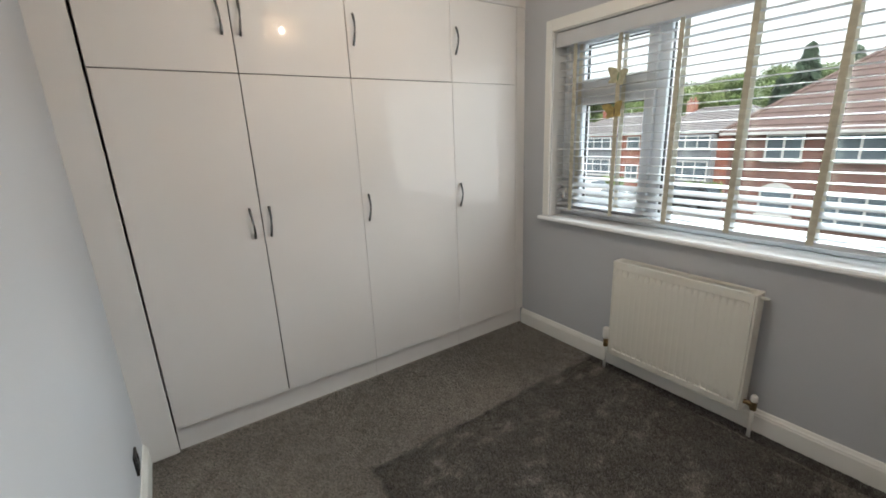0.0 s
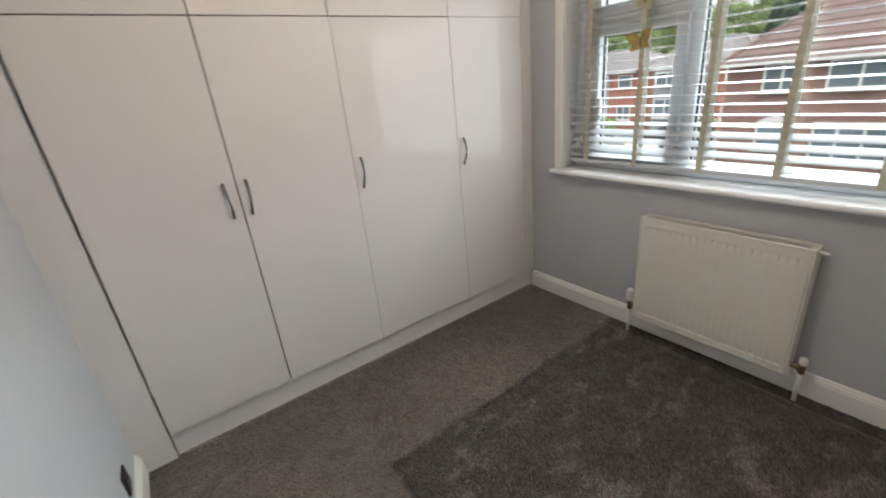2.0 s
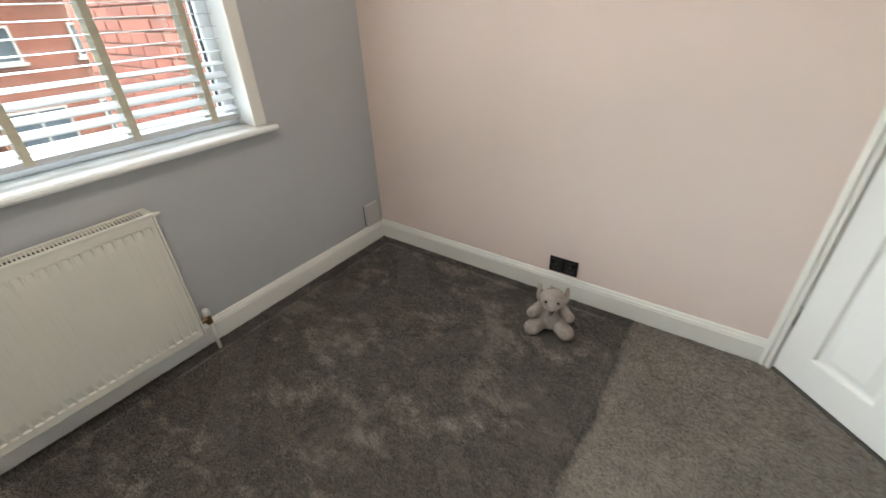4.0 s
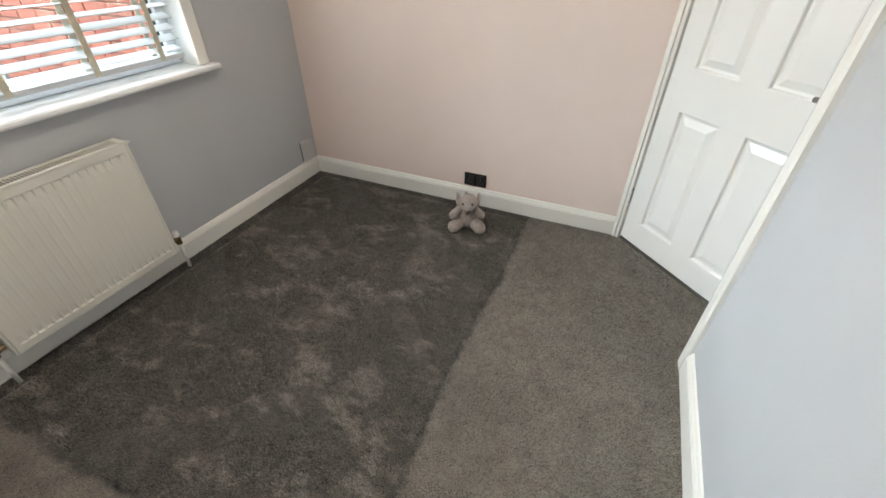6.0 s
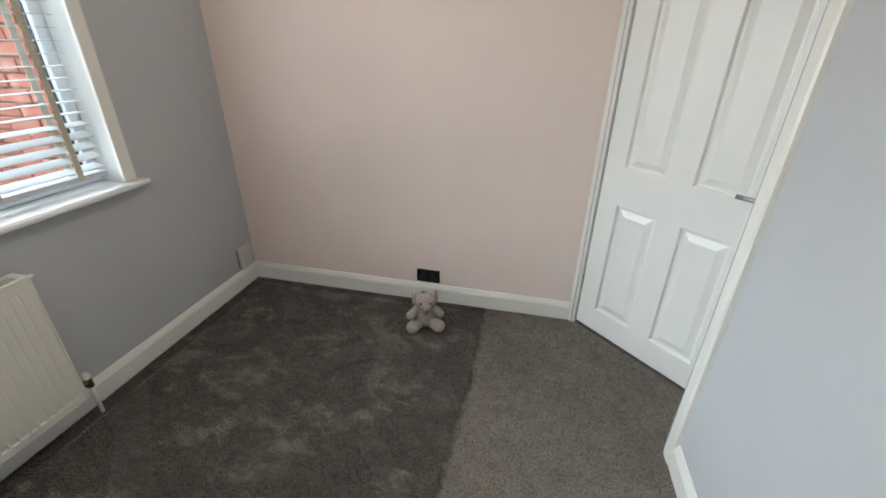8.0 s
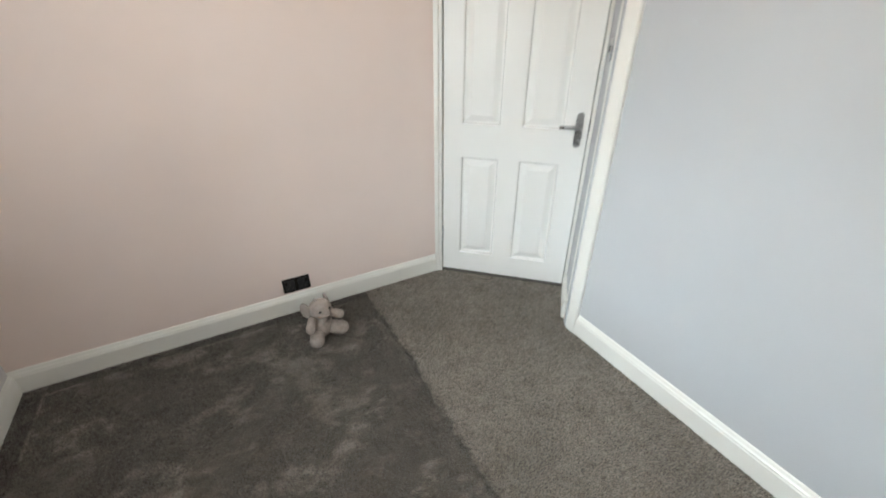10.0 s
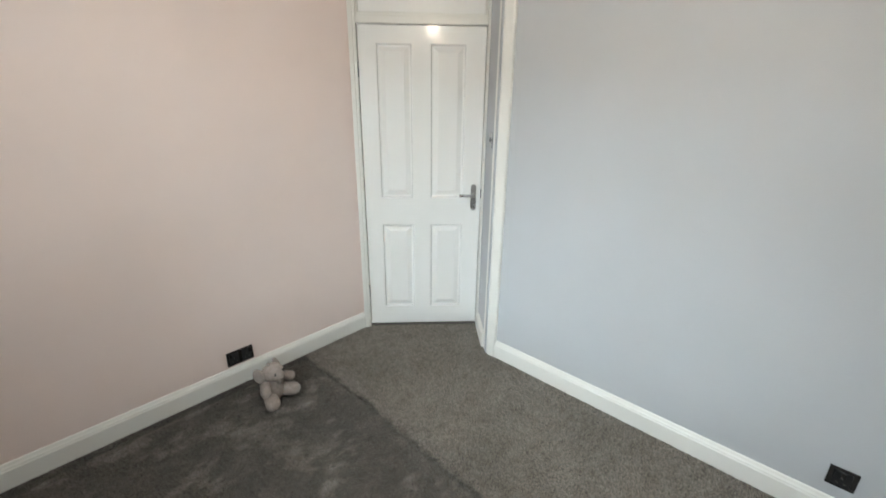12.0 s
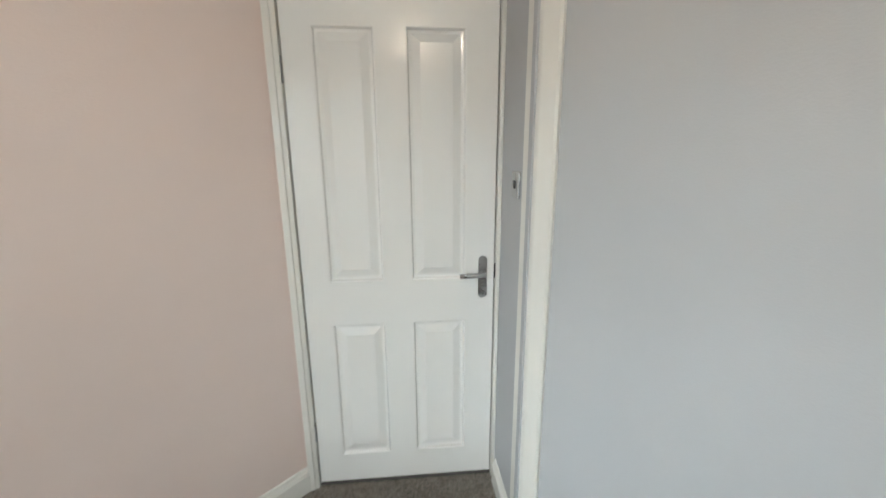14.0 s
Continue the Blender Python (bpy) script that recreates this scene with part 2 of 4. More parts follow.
def glass_material():
    m = bpy.data.materials.new("window_glass")
    m.use_nodes = True
    t = m.node_tree
    t.nodes.remove(t.nodes["Principled BSDF"])
    clear, gloss = t.nodes.new("ShaderNodeBsdfTransparent"), t.nodes.new("ShaderNodeBsdfGlossy")
    gloss.inputs["Roughness"].default_value = 0.02
    clear.inputs["Color"].default_value = (0.95, 0.97, 0.96, 1)
    both, fres = t.nodes.new("ShaderNodeMixShader"), t.nodes.new("ShaderNodeFresnel")
    fres.inputs["IOR"].default_value = 1.45
    t.links.new(fres.outputs[0], both.inputs[0])
    t.links.new(clear.outputs[0], both.inputs[1])
    t.links.new(gloss.outputs[0], both.inputs[2])
    t.links.new(both.outputs[0], t.nodes["Material Output"].inputs["Surface"])
    return m


GLASS = glass_material()


def shade_material():
    """Thin pale fabric: lets much of the light through and glows warm."""
    m = material("thin_shade_fabric", (0.88, 0.78, 0.66), 0.7)
    t = m.node_tree
    clear, thin, some, both = (t.nodes.new(k) for k in ("ShaderNodeBsdfTransparent", "ShaderNodeBsdfTranslucent", "ShaderNodeMixShader", "ShaderNodeMixShader"))
    clear.inputs["Color"].default_value = (0.97, 0.94, 0.90, 1)
    thin.inputs["Color"].default_value = (0.95, 0.68, 0.44, 1)
    some.inputs[0].default_value, both.inputs[0].default_value = 0.7, 0.84
    t.links.new(shader(m).outputs[0], some.inputs[1])
    t.links.new(thin.outputs[0], some.inputs[2])
    t.links.new(some.outputs[0], both.inputs[1])
    t.links.new(clear.outputs[0], both.inputs[2])
    t.links.new(both.outputs[0], t.nodes["Material Output"].inputs["Surface"])
    return m


SHADE = shade_material()


# ---- building helpers ----
def box(bm, a, b, bevel=0.0, steps=2):
    x0, y0, z0 = a
    x1, y1, z1 = b
    geo = bmesh.ops.create_cube(bm, size=1.0, matrix=Matrix.LocRotScale(((x0 + x1) / 2, (y0 + y1) / 2, (z0 + z1) / 2), None, (x1 - x0, y1 - y0, z1 - z0)))
    if bevel:
        edges = list({e for v in geo["verts"] for e in v.link_edges})
        bmesh.ops.bevel(bm, geom=edges, offset=bevel, segments=steps, affect='EDGES', profile=0.5)


def one_box(a, b, bevel=0.0, steps=2):
    bm = bmesh.new()
    box(bm, a, b, bevel, steps)
    return bm


def rod(bm, a, b, r0, r1=None, sides=12):
    a, b = Vector(a), Vector(b)
    d = b - a
    m = Matrix.Translation((a + b) / 2) @ d.to_track_quat('Z', 'Y').to_matrix().to_4x4()
    bmesh.ops.create_cone(bm, cap_ends=True, segments=sides, radius1=r0, radius2=r0 if r1 is None else r1, depth=d.length, matrix=m)


def ball(bm, at, size, turn=(0, 0, 0), u=20, v=14):
    m = Matrix.LocRotScale(at, Euler([radians(a) for a in turn]), size)
    bmesh.ops.create_uvsphere(bm, u_segments=u, v_segments=v, radius=1.0, matrix=m)


def prism(bm, outline, axis, lo, hi):
    """An outline in the plane across axis, drawn out from lo to hi. outline: pairs, in the order of the other two axes."""
    def at(p, k):
        return {'x': (k, p[0], p[1]), 'y': (p[0], k, p[1]), 'z': (p[0], p[1], k)}[axis]
    a = [bm.verts.new(at(p, lo)) for p in outline]
    b = [bm.verts.new(at(p, hi)) for p in outline]
    n = len(outline)
    bm.faces.new(a[::-1])
    bm.faces.new(b)
    for i in range(n):
        bm.faces.new((a[i], a[(i + 1) % n], b[(i + 1) % n], b[i]))
    bmesh.ops.recalc_face_normals(bm, faces=bm.faces[:])


def sweep(bm, points, radius, sides=8):
    """A round bar along points."""
    rings = []
    for i, p in enumerate(points):
        p = Vector(p)
        d = (Vector(points[min(i + 1, len(points) - 1)]) - Vector(points[max(i - 1, 0)])).normalized()
        q = d.to_track_quat('Z', 'Y').to_matrix()
        r = radius[i] if isinstance(radius, (list, tuple)) else radius
        rings.append([bm.verts.new(p + q @ Vector((r * math.cos(k * math.tau / sides), r * math.sin(k * math.tau / sides), 0))) for k in range(sides)])
    for a, b in zip(rings, rings[1:]):
        for k in range(sides):
            bm.faces.new((a[k], a[(k + 1) % sides], b[(k + 1) % sides], b[k]))
    bm.faces.new(rings[0][::-1])
    bm.faces.new(rings[-1])
    bmesh.ops.recalc_face_normals(bm, faces=bm.faces[:])


def turned(bm, profile, at=(0, 0, 0), sides=32):
    """A shape turned round the upright through at. profile: pairs of radius and height."""
    rings = [[bm.verts.new((at[0] + r * math.cos(k * math.tau / sides), at[1] + r * math.sin(k * math.tau / sides), at[2] + z)) for k in range(sides)] for r, z in profile]
    for a, b in zip(rings, rings[1:]):
        for k in range(sides):
            bm.faces.new((a[k], a[(k + 1) % sides], b[(k + 1) % sides], b[k]))
    bmesh.ops.recalc_face_normals(bm, faces=bm.faces[:])


def link(name, bm, mat, smooth=False):
    me = bpy.data.meshes.new(name)
    bm.to_mesh(me)
    bm.free()
    me.materials.append(mat)
    if smooth:
        for p in me.polygons:
            p.use_smooth = True
    return new(name, me)


def part(name, bm, mat, parent, label="", smooth=False):
    ob = link(name, bm, mat, smooth)
    ob.parent = parent
    if label:
        tagged(ob, label)
    return ob


def structure(name, bm, mat, label, category, smooth=False):
    return tagged(link(name, bm, mat, smooth), label, category, kind="structure")


def thing(name, at, label, category, group="", kind="", rz=0.0):
    e = new(name)
    e.empty_display_size = 0.1
    e.matrix_world = pose(*at, 0, 0, rz)
    return tagged(e, label, category, group, kind)


# ---- plan ----
EAST, SOUTH, WEST, NORTH = 2.468, -0.018, -0.02, 3.42   # wall faces
TOP = 2.56                                               # ceiling
FACE = 2.80                                              # wardrobe fronts
HINGE, LATCH = Vector((0.315, 0.0, 0)), Vector((-0.255, 0.546, 0))   # ends of the doorway across the corner
ALONG = (LATCH - HINGE).normalized()
INTO = Vector((ALONG.y, -ALONG.x, 0))                    # from the door into the room
WIN_Y0, WIN_Y1, WIN_Z0, WIN_Z1 = 0.70, 2.552, 0.895, 2.056
FRAME_Y1 = 2.49

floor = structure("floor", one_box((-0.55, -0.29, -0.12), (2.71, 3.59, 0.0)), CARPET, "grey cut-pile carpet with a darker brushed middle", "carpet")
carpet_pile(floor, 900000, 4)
bm = bmesh.new()
box(bm, (-0.6, -0.35, TOP), (2.73, 3.62, TOP + 0.15))
ceiling = structure("ceiling", bm, CEILING, "plain white painted ceiling", "ceiling")
# the roof cuts the ceiling off in a short slope above the window wall
bm = bmesh.new()
prism(bm, [(EAST + 0.05, 2.3475), (EAST + 0.05, TOP + 0.05), (2.209, TOP + 0.05)], 'y', -0.2, NORTH + 0.05)
structure("ceiling_slope", bm, CEILING, "short plastered slope between window wall and ceiling", "ceiling")
structure("wall_bulkhead", one_box((WEST, FACE + 0.002, 2.308), (EAST, FACE + 0.0185, TOP)), CEILING, "white plastered wall above the fitted wardrobes", "wall")

bm = bmesh.new()
box(bm, (EAST, -0.3, -0.1), (2.72, WIN_Y0, TOP + 0.1))
box(bm, (EAST, WIN_Y1, -0.1), (2.72, 3.6, TOP + 0.1))
box(bm, (EAST, WIN_Y0, -0.1), (2.72, WIN_Y1, WIN_Z0))
box(bm, (EAST, WIN_Y0, WIN_Z1), (2.72, WIN_Y1, TOP + 0.1))
structure("wall_east", bm, GREY_WALL, "pale grey painted wall with a wide window", "wall")
structure("wall_south", one_box((-0.5, -0.3, -0.1), (EAST, SOUTH, TOP + 0.1)), PINK_WALL, "blush pink painted wall", "wall")
structure("wall_west", one_box((-0.3, 0.86, -0.1), (WEST, 3.6, TOP + 0.1)), GREY_WALL, "pale grey painted wall", "wall")
structure("wall_north", one_box((-0.3, NORTH, -0.1), (EAST, 3.6, TOP + 0.1)), CEILING, "plain wall behind the wardrobes", "wall")
structure("lining", one_box((WEST, FACE + 0.02, 2.31), (EAST, NORTH, 2.37)), GAP_SHADE, "dark block standing for the shaded void above the wardrobes", "wall")


def across(s, d, z):
    """A place at s along the doorway from its hinge side, d into the room, z up."""
    p = HINGE + ALONG * s + INTO * d
    return Vector((p.x, p.y, z))


def across_box(bm, s0, d0, z0, s1, d1, z1, bevel=0.0):
    fresh = bmesh.new()
    box(fresh, (s0, d0, z0), (s1, d1, z1), bevel)
    for v in fresh.verts:
        v.co = across(v.co.x, v.co.y, v.co.z)
    me = bpy.data.meshes.new("shift")
    fresh.to_mesh(me)
    fresh.free()
    bm.from_mesh(me)
    bpy.data.meshes.remove(me)
    bmesh.ops.recalc_face_normals(bm, faces=bm.faces[:])


WIDE = (LATCH - HINGE).length
bm = bmesh.new()
across_box(bm, -0.25, -0.25, -0.1, WIDE + 0.25, -0.06, TOP + 0.1)
structure("wall_landing", bm, CEILING, "plain wall closing the place behind the door", "wall")
bm = bmesh.new()
across_box(bm, WIDE + 0.012, -0.06, -0.1, WIDE + 0.22, 0.375, TOP + 0.1)
structure("wall_reveal", bm, GREY_WALL, "narrow grey painted reveal beside the door", "wall")

# skirting: tall flat board with a moulded top
SKIRT = [(0.0, 0.0), (0.018, 0.0), (0.018, 0.088), (0.015, 0.094), (0.015, 0.099), (0.010, 0.106), (0.006, 0.116), (0.0, 0.12)]


def skirting(name, a, b, inward):
    """A moulded board along the floor from a to b; inward points into the room."""
    a, b, n = Vector((*a, 0)), Vector((*b, 0)), Vector((*inward, 0))
    bm = bmesh.new()
    first = [bm.verts.new(a + n * d + Vector((0, 0, z))) for d, z in SKIRT]
    last = [bm.verts.new(b + n * d + Vector((0, 0, z))) for d, z in SKIRT]
    k = len(SKIRT)
    for i in range(k):
        bm.faces.new((first[i], first[(i + 1) % k], last[(i + 1) % k], last[i]))
    bm.faces.new(first[::-1])
    bm.faces.new(last)
    bmesh.ops.recalc_face_normals(bm, faces=bm.faces[:])
    return structure(name, bm, GLOSS, "white gloss-painted skirting board with moulded top", "skirting board")


skirting("baseboard_south", (0.325, SOUTH), (EAST, SOUTH), (0, 1))
skirting("baseboard_east", (EAST, SOUTH + 0.018), (EAST, FACE), (-1, 0))
skirting("baseboard_west", (WEST, 0.90), (WEST, FACE + 0.002), (1, 0))
r0, r1 = across(WIDE + 0.012, 0.045, 0), across(WIDE + 0.012, 0.312, 0)
skirting("baseboard_reveal", (r0.x, r0.y), (r1.x, r1.y), (-ALONG.x, -ALONG.y))

# white timber trim round the outer corner beside the door
bm = bmesh.new()
ring = [(-0.056, 0.768), (-0.028, 0.800), (-0.008, 0.832), (0.0, 0.842), (0.002, 0.850), (0.002, 0.895), (-0.004, 0.902), (-0.02, 0.902), (-0.07, 0.85)]
prism(bm, ring, 'z', 0.0, TOP)
structure("trim_corner", bm, GLOSS, "white painted timber corner trim", "trim")


# ---- door across the corner ----
def door_leaf_bm(s0, s1, z0, z1, cuts_s, cuts_z):
    """A four-panel moulded leaf: stiles and rails with sunk, raised-and-fielded panels."""
    bm = bmesh.new()
    ss, zs = [s0, *cuts_s, s1], [z0, *cuts_z, z1]

    def quad(*ps):
        bm.faces.new([bm.verts.new(across(*p)) for p in ps])
    for i in range(len(ss) - 1):
        for k in range(len(zs) - 1):
            a, b, c, d = ss[i], ss[i + 1], zs[k], zs[k + 1]
            if i % 2 == 1 and k % 2 == 1:
                steps = [(0.0, 0.0), (0.004, -0.002), (0.009, -0.015), (0.019, -0.016), (0.024, -0.014), (0.050, -0.003)]
                for (o, u), (p, v) in zip(steps, steps[1:]):
                    r0 = [(a + o, u, c + o), (b - o, u, c + o), (b - o, u, d - o), (a + o, u, d - o)]
                    r1 = [(a + p, v, c + p), (b - p, v, c + p), (b - p, v, d - p), (a + p, v, d - p)]
                    for q in range(4):
                        quad(r0[q], r0[(q + 1) % 4], r1[(q + 1) % 4], r1[q])
                o, u = steps[-1]
                quad((a + o, u, c + o), (b - o, u, c + o), (b - o, u, d - o), (a + o, u, d - o))
            else:
                quad((a, 0, c), (b, 0, c), (b, 0, d), (a, 0, d))
    quad((s0, 0, z0), (s0, 0, z1), (s0, -0.038, z1), (s0, -0.038, z0))
    quad((s1, 0, z0), (s1, 0, z1), (s1, -0.038, z1), (s1, -0.038, z0))
    quad((s0, 0, z1), (s1, 0, z1), (s1, -0.038, z1), (s0, -0.038, z1))
    quad((s0, 0, z0), (s1, 0, z0), (s1, -0.038, z0), (s0, -0.038, z0))
    quad((s0, -0.038, z0), (s1, -0.038, z0), (s1, -0.038, z1), (s0, -0.038, z1))
    bmesh.ops.remove_doubles(bm, verts=bm.verts[:], dist=0.0002)
    bmesh.ops.recalc_face_normals(bm, faces=bm.faces[:])
    return bm


door = thing("door_1", (0, 0, 0), "closed white four-panel door set across the room corner", "door", kind="structure")
leaf = part("leaf", door_leaf_bm(0.0195, 0.7805, 0.024, 1.985, (0.122, 0.336, 0.447, 0.664), (0.157, 0.779, 0.960, 1.890)), DOOR_PAINT, door)
for a, b, z0, z1 in ((-0.03, 0.013, 0.0, TOP), (0.786, WIDE + 0.012, 0.0, TOP)):
    bm = bmesh.new()
    across_box(bm, a, -0.06, z0, b, 0.012, z1, 0.002)
    across_box(bm, a if a < 0 else b - 0.012, 0.012, z0, a + 0.026 if a < 0 else b, 0.022, z1, 0.003)
    part("jamb", bm, GLOSS, door)
bm = bmesh.new()
across_box(bm, 0.013, -0.06, 1.99, 0.786, 0.010, 2.032, 0.003)
part("transom", bm, GLOSS, door)
bm = bmesh.new()
across_box(bm, 0.013, -0.05, 2.032, 0.786, -0.012, 2.486)
part("overpanel", bm, DOOR_PAINT, door)
bm = bmesh.new()
across_box(bm, 0.013, -0.06, 2.486, 0.786, 0.008, TOP, 0.002)
part("head", bm, GLOSS, door)
for s0, z0, s1, z1 in ((0.013, 2.032, 0.786, 2.050), (0.013, 2.05, 0.030, 2.468), (0.769, 2.05, 0.786, 2.468), (0.013, 2.468, 0.786, 2.486)):
    bm = bmesh.new()
    across_box(bm, s0, -0.012, z0, s1, 0.002, z1, 0.004)
    part("beading", bm, GLOSS, door)
# dark backing that stands for shade in the slits round the leaf
bm = bmesh.new()
across_box(bm, 0.0, -0.059, 0.0, WIDE, -0.045, 1.99)
part("rebate_shade", bm, GAP_SHADE, door)
# added dark strip, painting the shaded gap below the leaf
bm = bmesh.new()
across_box(bm, 0.013, -0.044, 0.0, 0.786, -0.003, 0.010)
part("under_leaf_shade", bm, GAP_SHADE, door, "dark strip drawn for the shade under the leaf")
for z in (0.24, 1.70):
    bm = bmesh.new()
    rod(bm, across(0.014, 0.004, z), across(0.014, 0.004, z + 0.09), 0.005)
    part("hinge", bm, CHROME, door, "small steel butt hinge", True)
bm = bmesh.new()
across_box(bm, 0.716, 0.0, 0.895, 0.752, 0.008, 1.035, 0.003)
for z in (0.895, 1.035):
    rod(bm, across(0.734, 0.0003, z), across(0.734, 0.0077, z), 0.0178, sides=24)
plate = part("door_handle", bm, CHROME, door, "satin chrome lever handle on a long plate")
bm = bmesh.new()
pts = [across(0.734, 0.008, 0.987), across(0.734, 0.035, 0.987), across(0.731, 0.046, 0.987), across(0.722, 0.052, 0.987), across(0.69, 0.053, 0.986), across(0.636, 0.053, 0.985)]
sweep(bm, pts, 0.0095, 14)
part("lever", bm, CHROME, plate, smooth=True)
bm = bmesh.new()
across_box(bm, 0.782, -0.004, 0.96, 0.79, 0.006, 1.02, 0.001)
part("strike", bm, BLACK, door)

# light switch in the reveal
switch = thing("light_switch", (0, 0, 0), "small brushed metal light switch with dark rocker", "light switch")
s_at = WIDE + 0.012
bm = bmesh.new()
across_box(bm, s_at - 0.008, 0.19, 1.315, s_at, 0.276, 1.401, 0.003)
part("plate", bm, CHROME, switch)
bm = bmesh.new()
across_box(bm, s_at - 0.013, 0.226, 1.345, s_at - 0.006, 0.242, 1.372, 0.002)
part("rocker", bm, BLACK, switch)

# ---- window ----
win = thing("window_1", (0, 0, 0), "wide white plastic-framed window with a side casement", "window", kind="structure")
FX0, FX1 = 2.585, 2.650


def bar(name, y0, z0, y1, z1, x0=FX0, x1=FX1, mat=UPVC, bevel=0.006, parent=None):
    return part(name, one_box((x0, y0, z0), (x1, y1, z1), bevel), mat, parent or win)


FZ0, FZ1 = 0.90, 2.053
bar("window_frame", WIN_Y0 + 0.004, FZ0, WIN_Y0 + 0.055, FZ1)
bar("window_frame", FRAME_Y1 - 0.055, FZ0, WIN_Y1 - 0.004, FZ1)
bar("window_frame", WIN_Y0 + 0.055, FZ0, FRAME_Y1 - 0.055, 0.958)
bar("window_frame", WIN_Y0 + 0.055, 2.005, FRAME_Y1 - 0.055, FZ1)
bar("mullion", 1.868, 0.958, 1.925, 2.005)
bar("transom", 1.925, 1.655, FRAME_Y1 - 0.055, 1.715)


def sash(y0, z0, y1, z1):
    """An opening light with its mitred bars, gasket and pane."""
    w, x0, x1 = 0.055, FX0 - 0.014, FX1 - 0.005
    bm = bmesh.new()
    for a, b in (((x0, y0, z0), (x1, y0 + w, z1)), ((x0, y1 - w, z0), (x1, y1, z1)), ((x0, y0 + w, z0), (x1, y1 - w, z0 + w)), ((x0, y0 + w, z1 - w), (x1, y1 - w, z1))):
        box(bm, a, b, 0.005)
    s = part("sash", bm, UPVC, win)
    pane_in(y0 + w, z0 + w, y1 - w, z1 - w, s)


def pane_in(y0, z0, y1, z1, parent):
    g, x0, x1 = 0.005, 2.606, 2.624
    bm = bmesh.new()
    for a, b in (((x0, y0, z0), (x1, y0 + g, z1)), ((x0, y1 - g, z0), (x1, y1, z1)), ((x0, y0 + g, z0), (x1, y1 - g, z0 + g)), ((x0, y0 + g, z1 - g), (x1, y1 - g, z1))):
        box(bm, a, b)
    part("gasket", bm, RUBBER, parent)
    p = part("pane", one_box((2.612, y0 + g, z0 + g), (2.618, y1 - g, z1 - g)), GLASS, parent)
    p.visible_shadow = False


sash(1.93, 0.95, FRAME_Y1 - 0.045, 1.665)
sash(1.93, 1.705, FRAME_Y1 - 0.045, 2.015)
pane_in(WIN_Y0 + 0.055, 0.958, 1.868, 2.005, win)
bm = bmesh.new()
box(bm, (2.548, 2.36, 1.18), (2.575, 2.385, 1.30), 0.006)
part("window_handle", bm, WHITE_PLASTIC, win)
# painted lining of the recess, board at the foot and flat surround
for a, b in (((EAST + 0.002, WIN_Y0, WIN_Z0), (FX0, WIN_Y0 + 0.006, WIN_Z1)), ((EAST + 0.002, WIN_Y1 - 0.006, WIN_Z0), (FX0, WIN_Y1, WIN_Z1)), ((EAST + 0.002, WIN_Y0 + 0.006, WIN_Z1 - 0.006), (FX0, WIN_Y1 - 0.006, WIN_Z1))):
    part("lining", one_box(a, b), SILL_DAYLIT, win)
bm = bmesh.new()
nose = [(2.60, 0.868), (2.424, 0.868), (2.416, 0.872), (2.412, 0.880), (2.414, 0.890), (2.422, 0.897), (2.60, 0.899)]
prism(bm, [(x, z) for x, z in nose], 'y', 0.622, 2.612)
part("window_sill", bm, SILL_DAYLIT, win, "white gloss-painted sill board with rounded nose")
for y0, z0, y1, z1 in ((0.652, 0.899, 0.712, 2.124), (2.552, 0.899, 2.602, 2.124), (0.712, 2.056, 2.552, 2.124)):
    bm = one_box((EAST - 0.016, y0, z0), (EAST, y1, z1), 0.004)
    part("surround", bm, GLOSS, win)

# ---- venetian blind ----
blind = thing("venetian_blind", (2.535, 1.6, 0.94), "white wooden venetian blind with cream tapes, half open", "blind")
BY0, BY1 = 0.732, 2.534


def bpart(name, bm, mat, label="", smooth=False):
    bmesh.ops.translate(bm, verts=bm.verts[:], vec=(-2.535, -1.6, -0.94))
    return part(name, bm, mat, blind, label, smooth)


bpart("valance", one_box((2.474, WIN_Y0 + 0.012, 1.962), (2.486, WIN_Y1 - 0.014, 2.044), 0.004), SLAT)
bpart("headrail", one_box((2.49, WIN_Y0 + 0.02, 1.995), (2.57, WIN_Y1 - 0.02, 2.044), 0.003), SLAT)
bpart("bottom_rail", one_box((2.509, BY0, 0.938), (2.561, BY1, 0.960), 0.005), SLAT)
slat_bm = bmesh.new()
n = 9
top = [((k / (n - 1) - 0.5) * 0.05, 0.0016 - 0.0012 * (2 * k / (n - 1) - 1) ** 2) for k in range(n)]
prism(slat_bm, top + [(x, z - 0.0022) for x, z in top[::-1]], 'y', BY0 - 1.6, BY1 - 1.6)
slat_mesh = bpy.data.meshes.new("slat")
slat_bm.to_mesh(slat_mesh)
slat_bm.free()
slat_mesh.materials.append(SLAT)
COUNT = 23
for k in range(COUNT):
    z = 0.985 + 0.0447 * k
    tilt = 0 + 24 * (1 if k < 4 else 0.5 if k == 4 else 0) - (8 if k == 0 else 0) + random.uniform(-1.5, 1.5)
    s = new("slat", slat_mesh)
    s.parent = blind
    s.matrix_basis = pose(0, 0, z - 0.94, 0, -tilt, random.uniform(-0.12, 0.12))
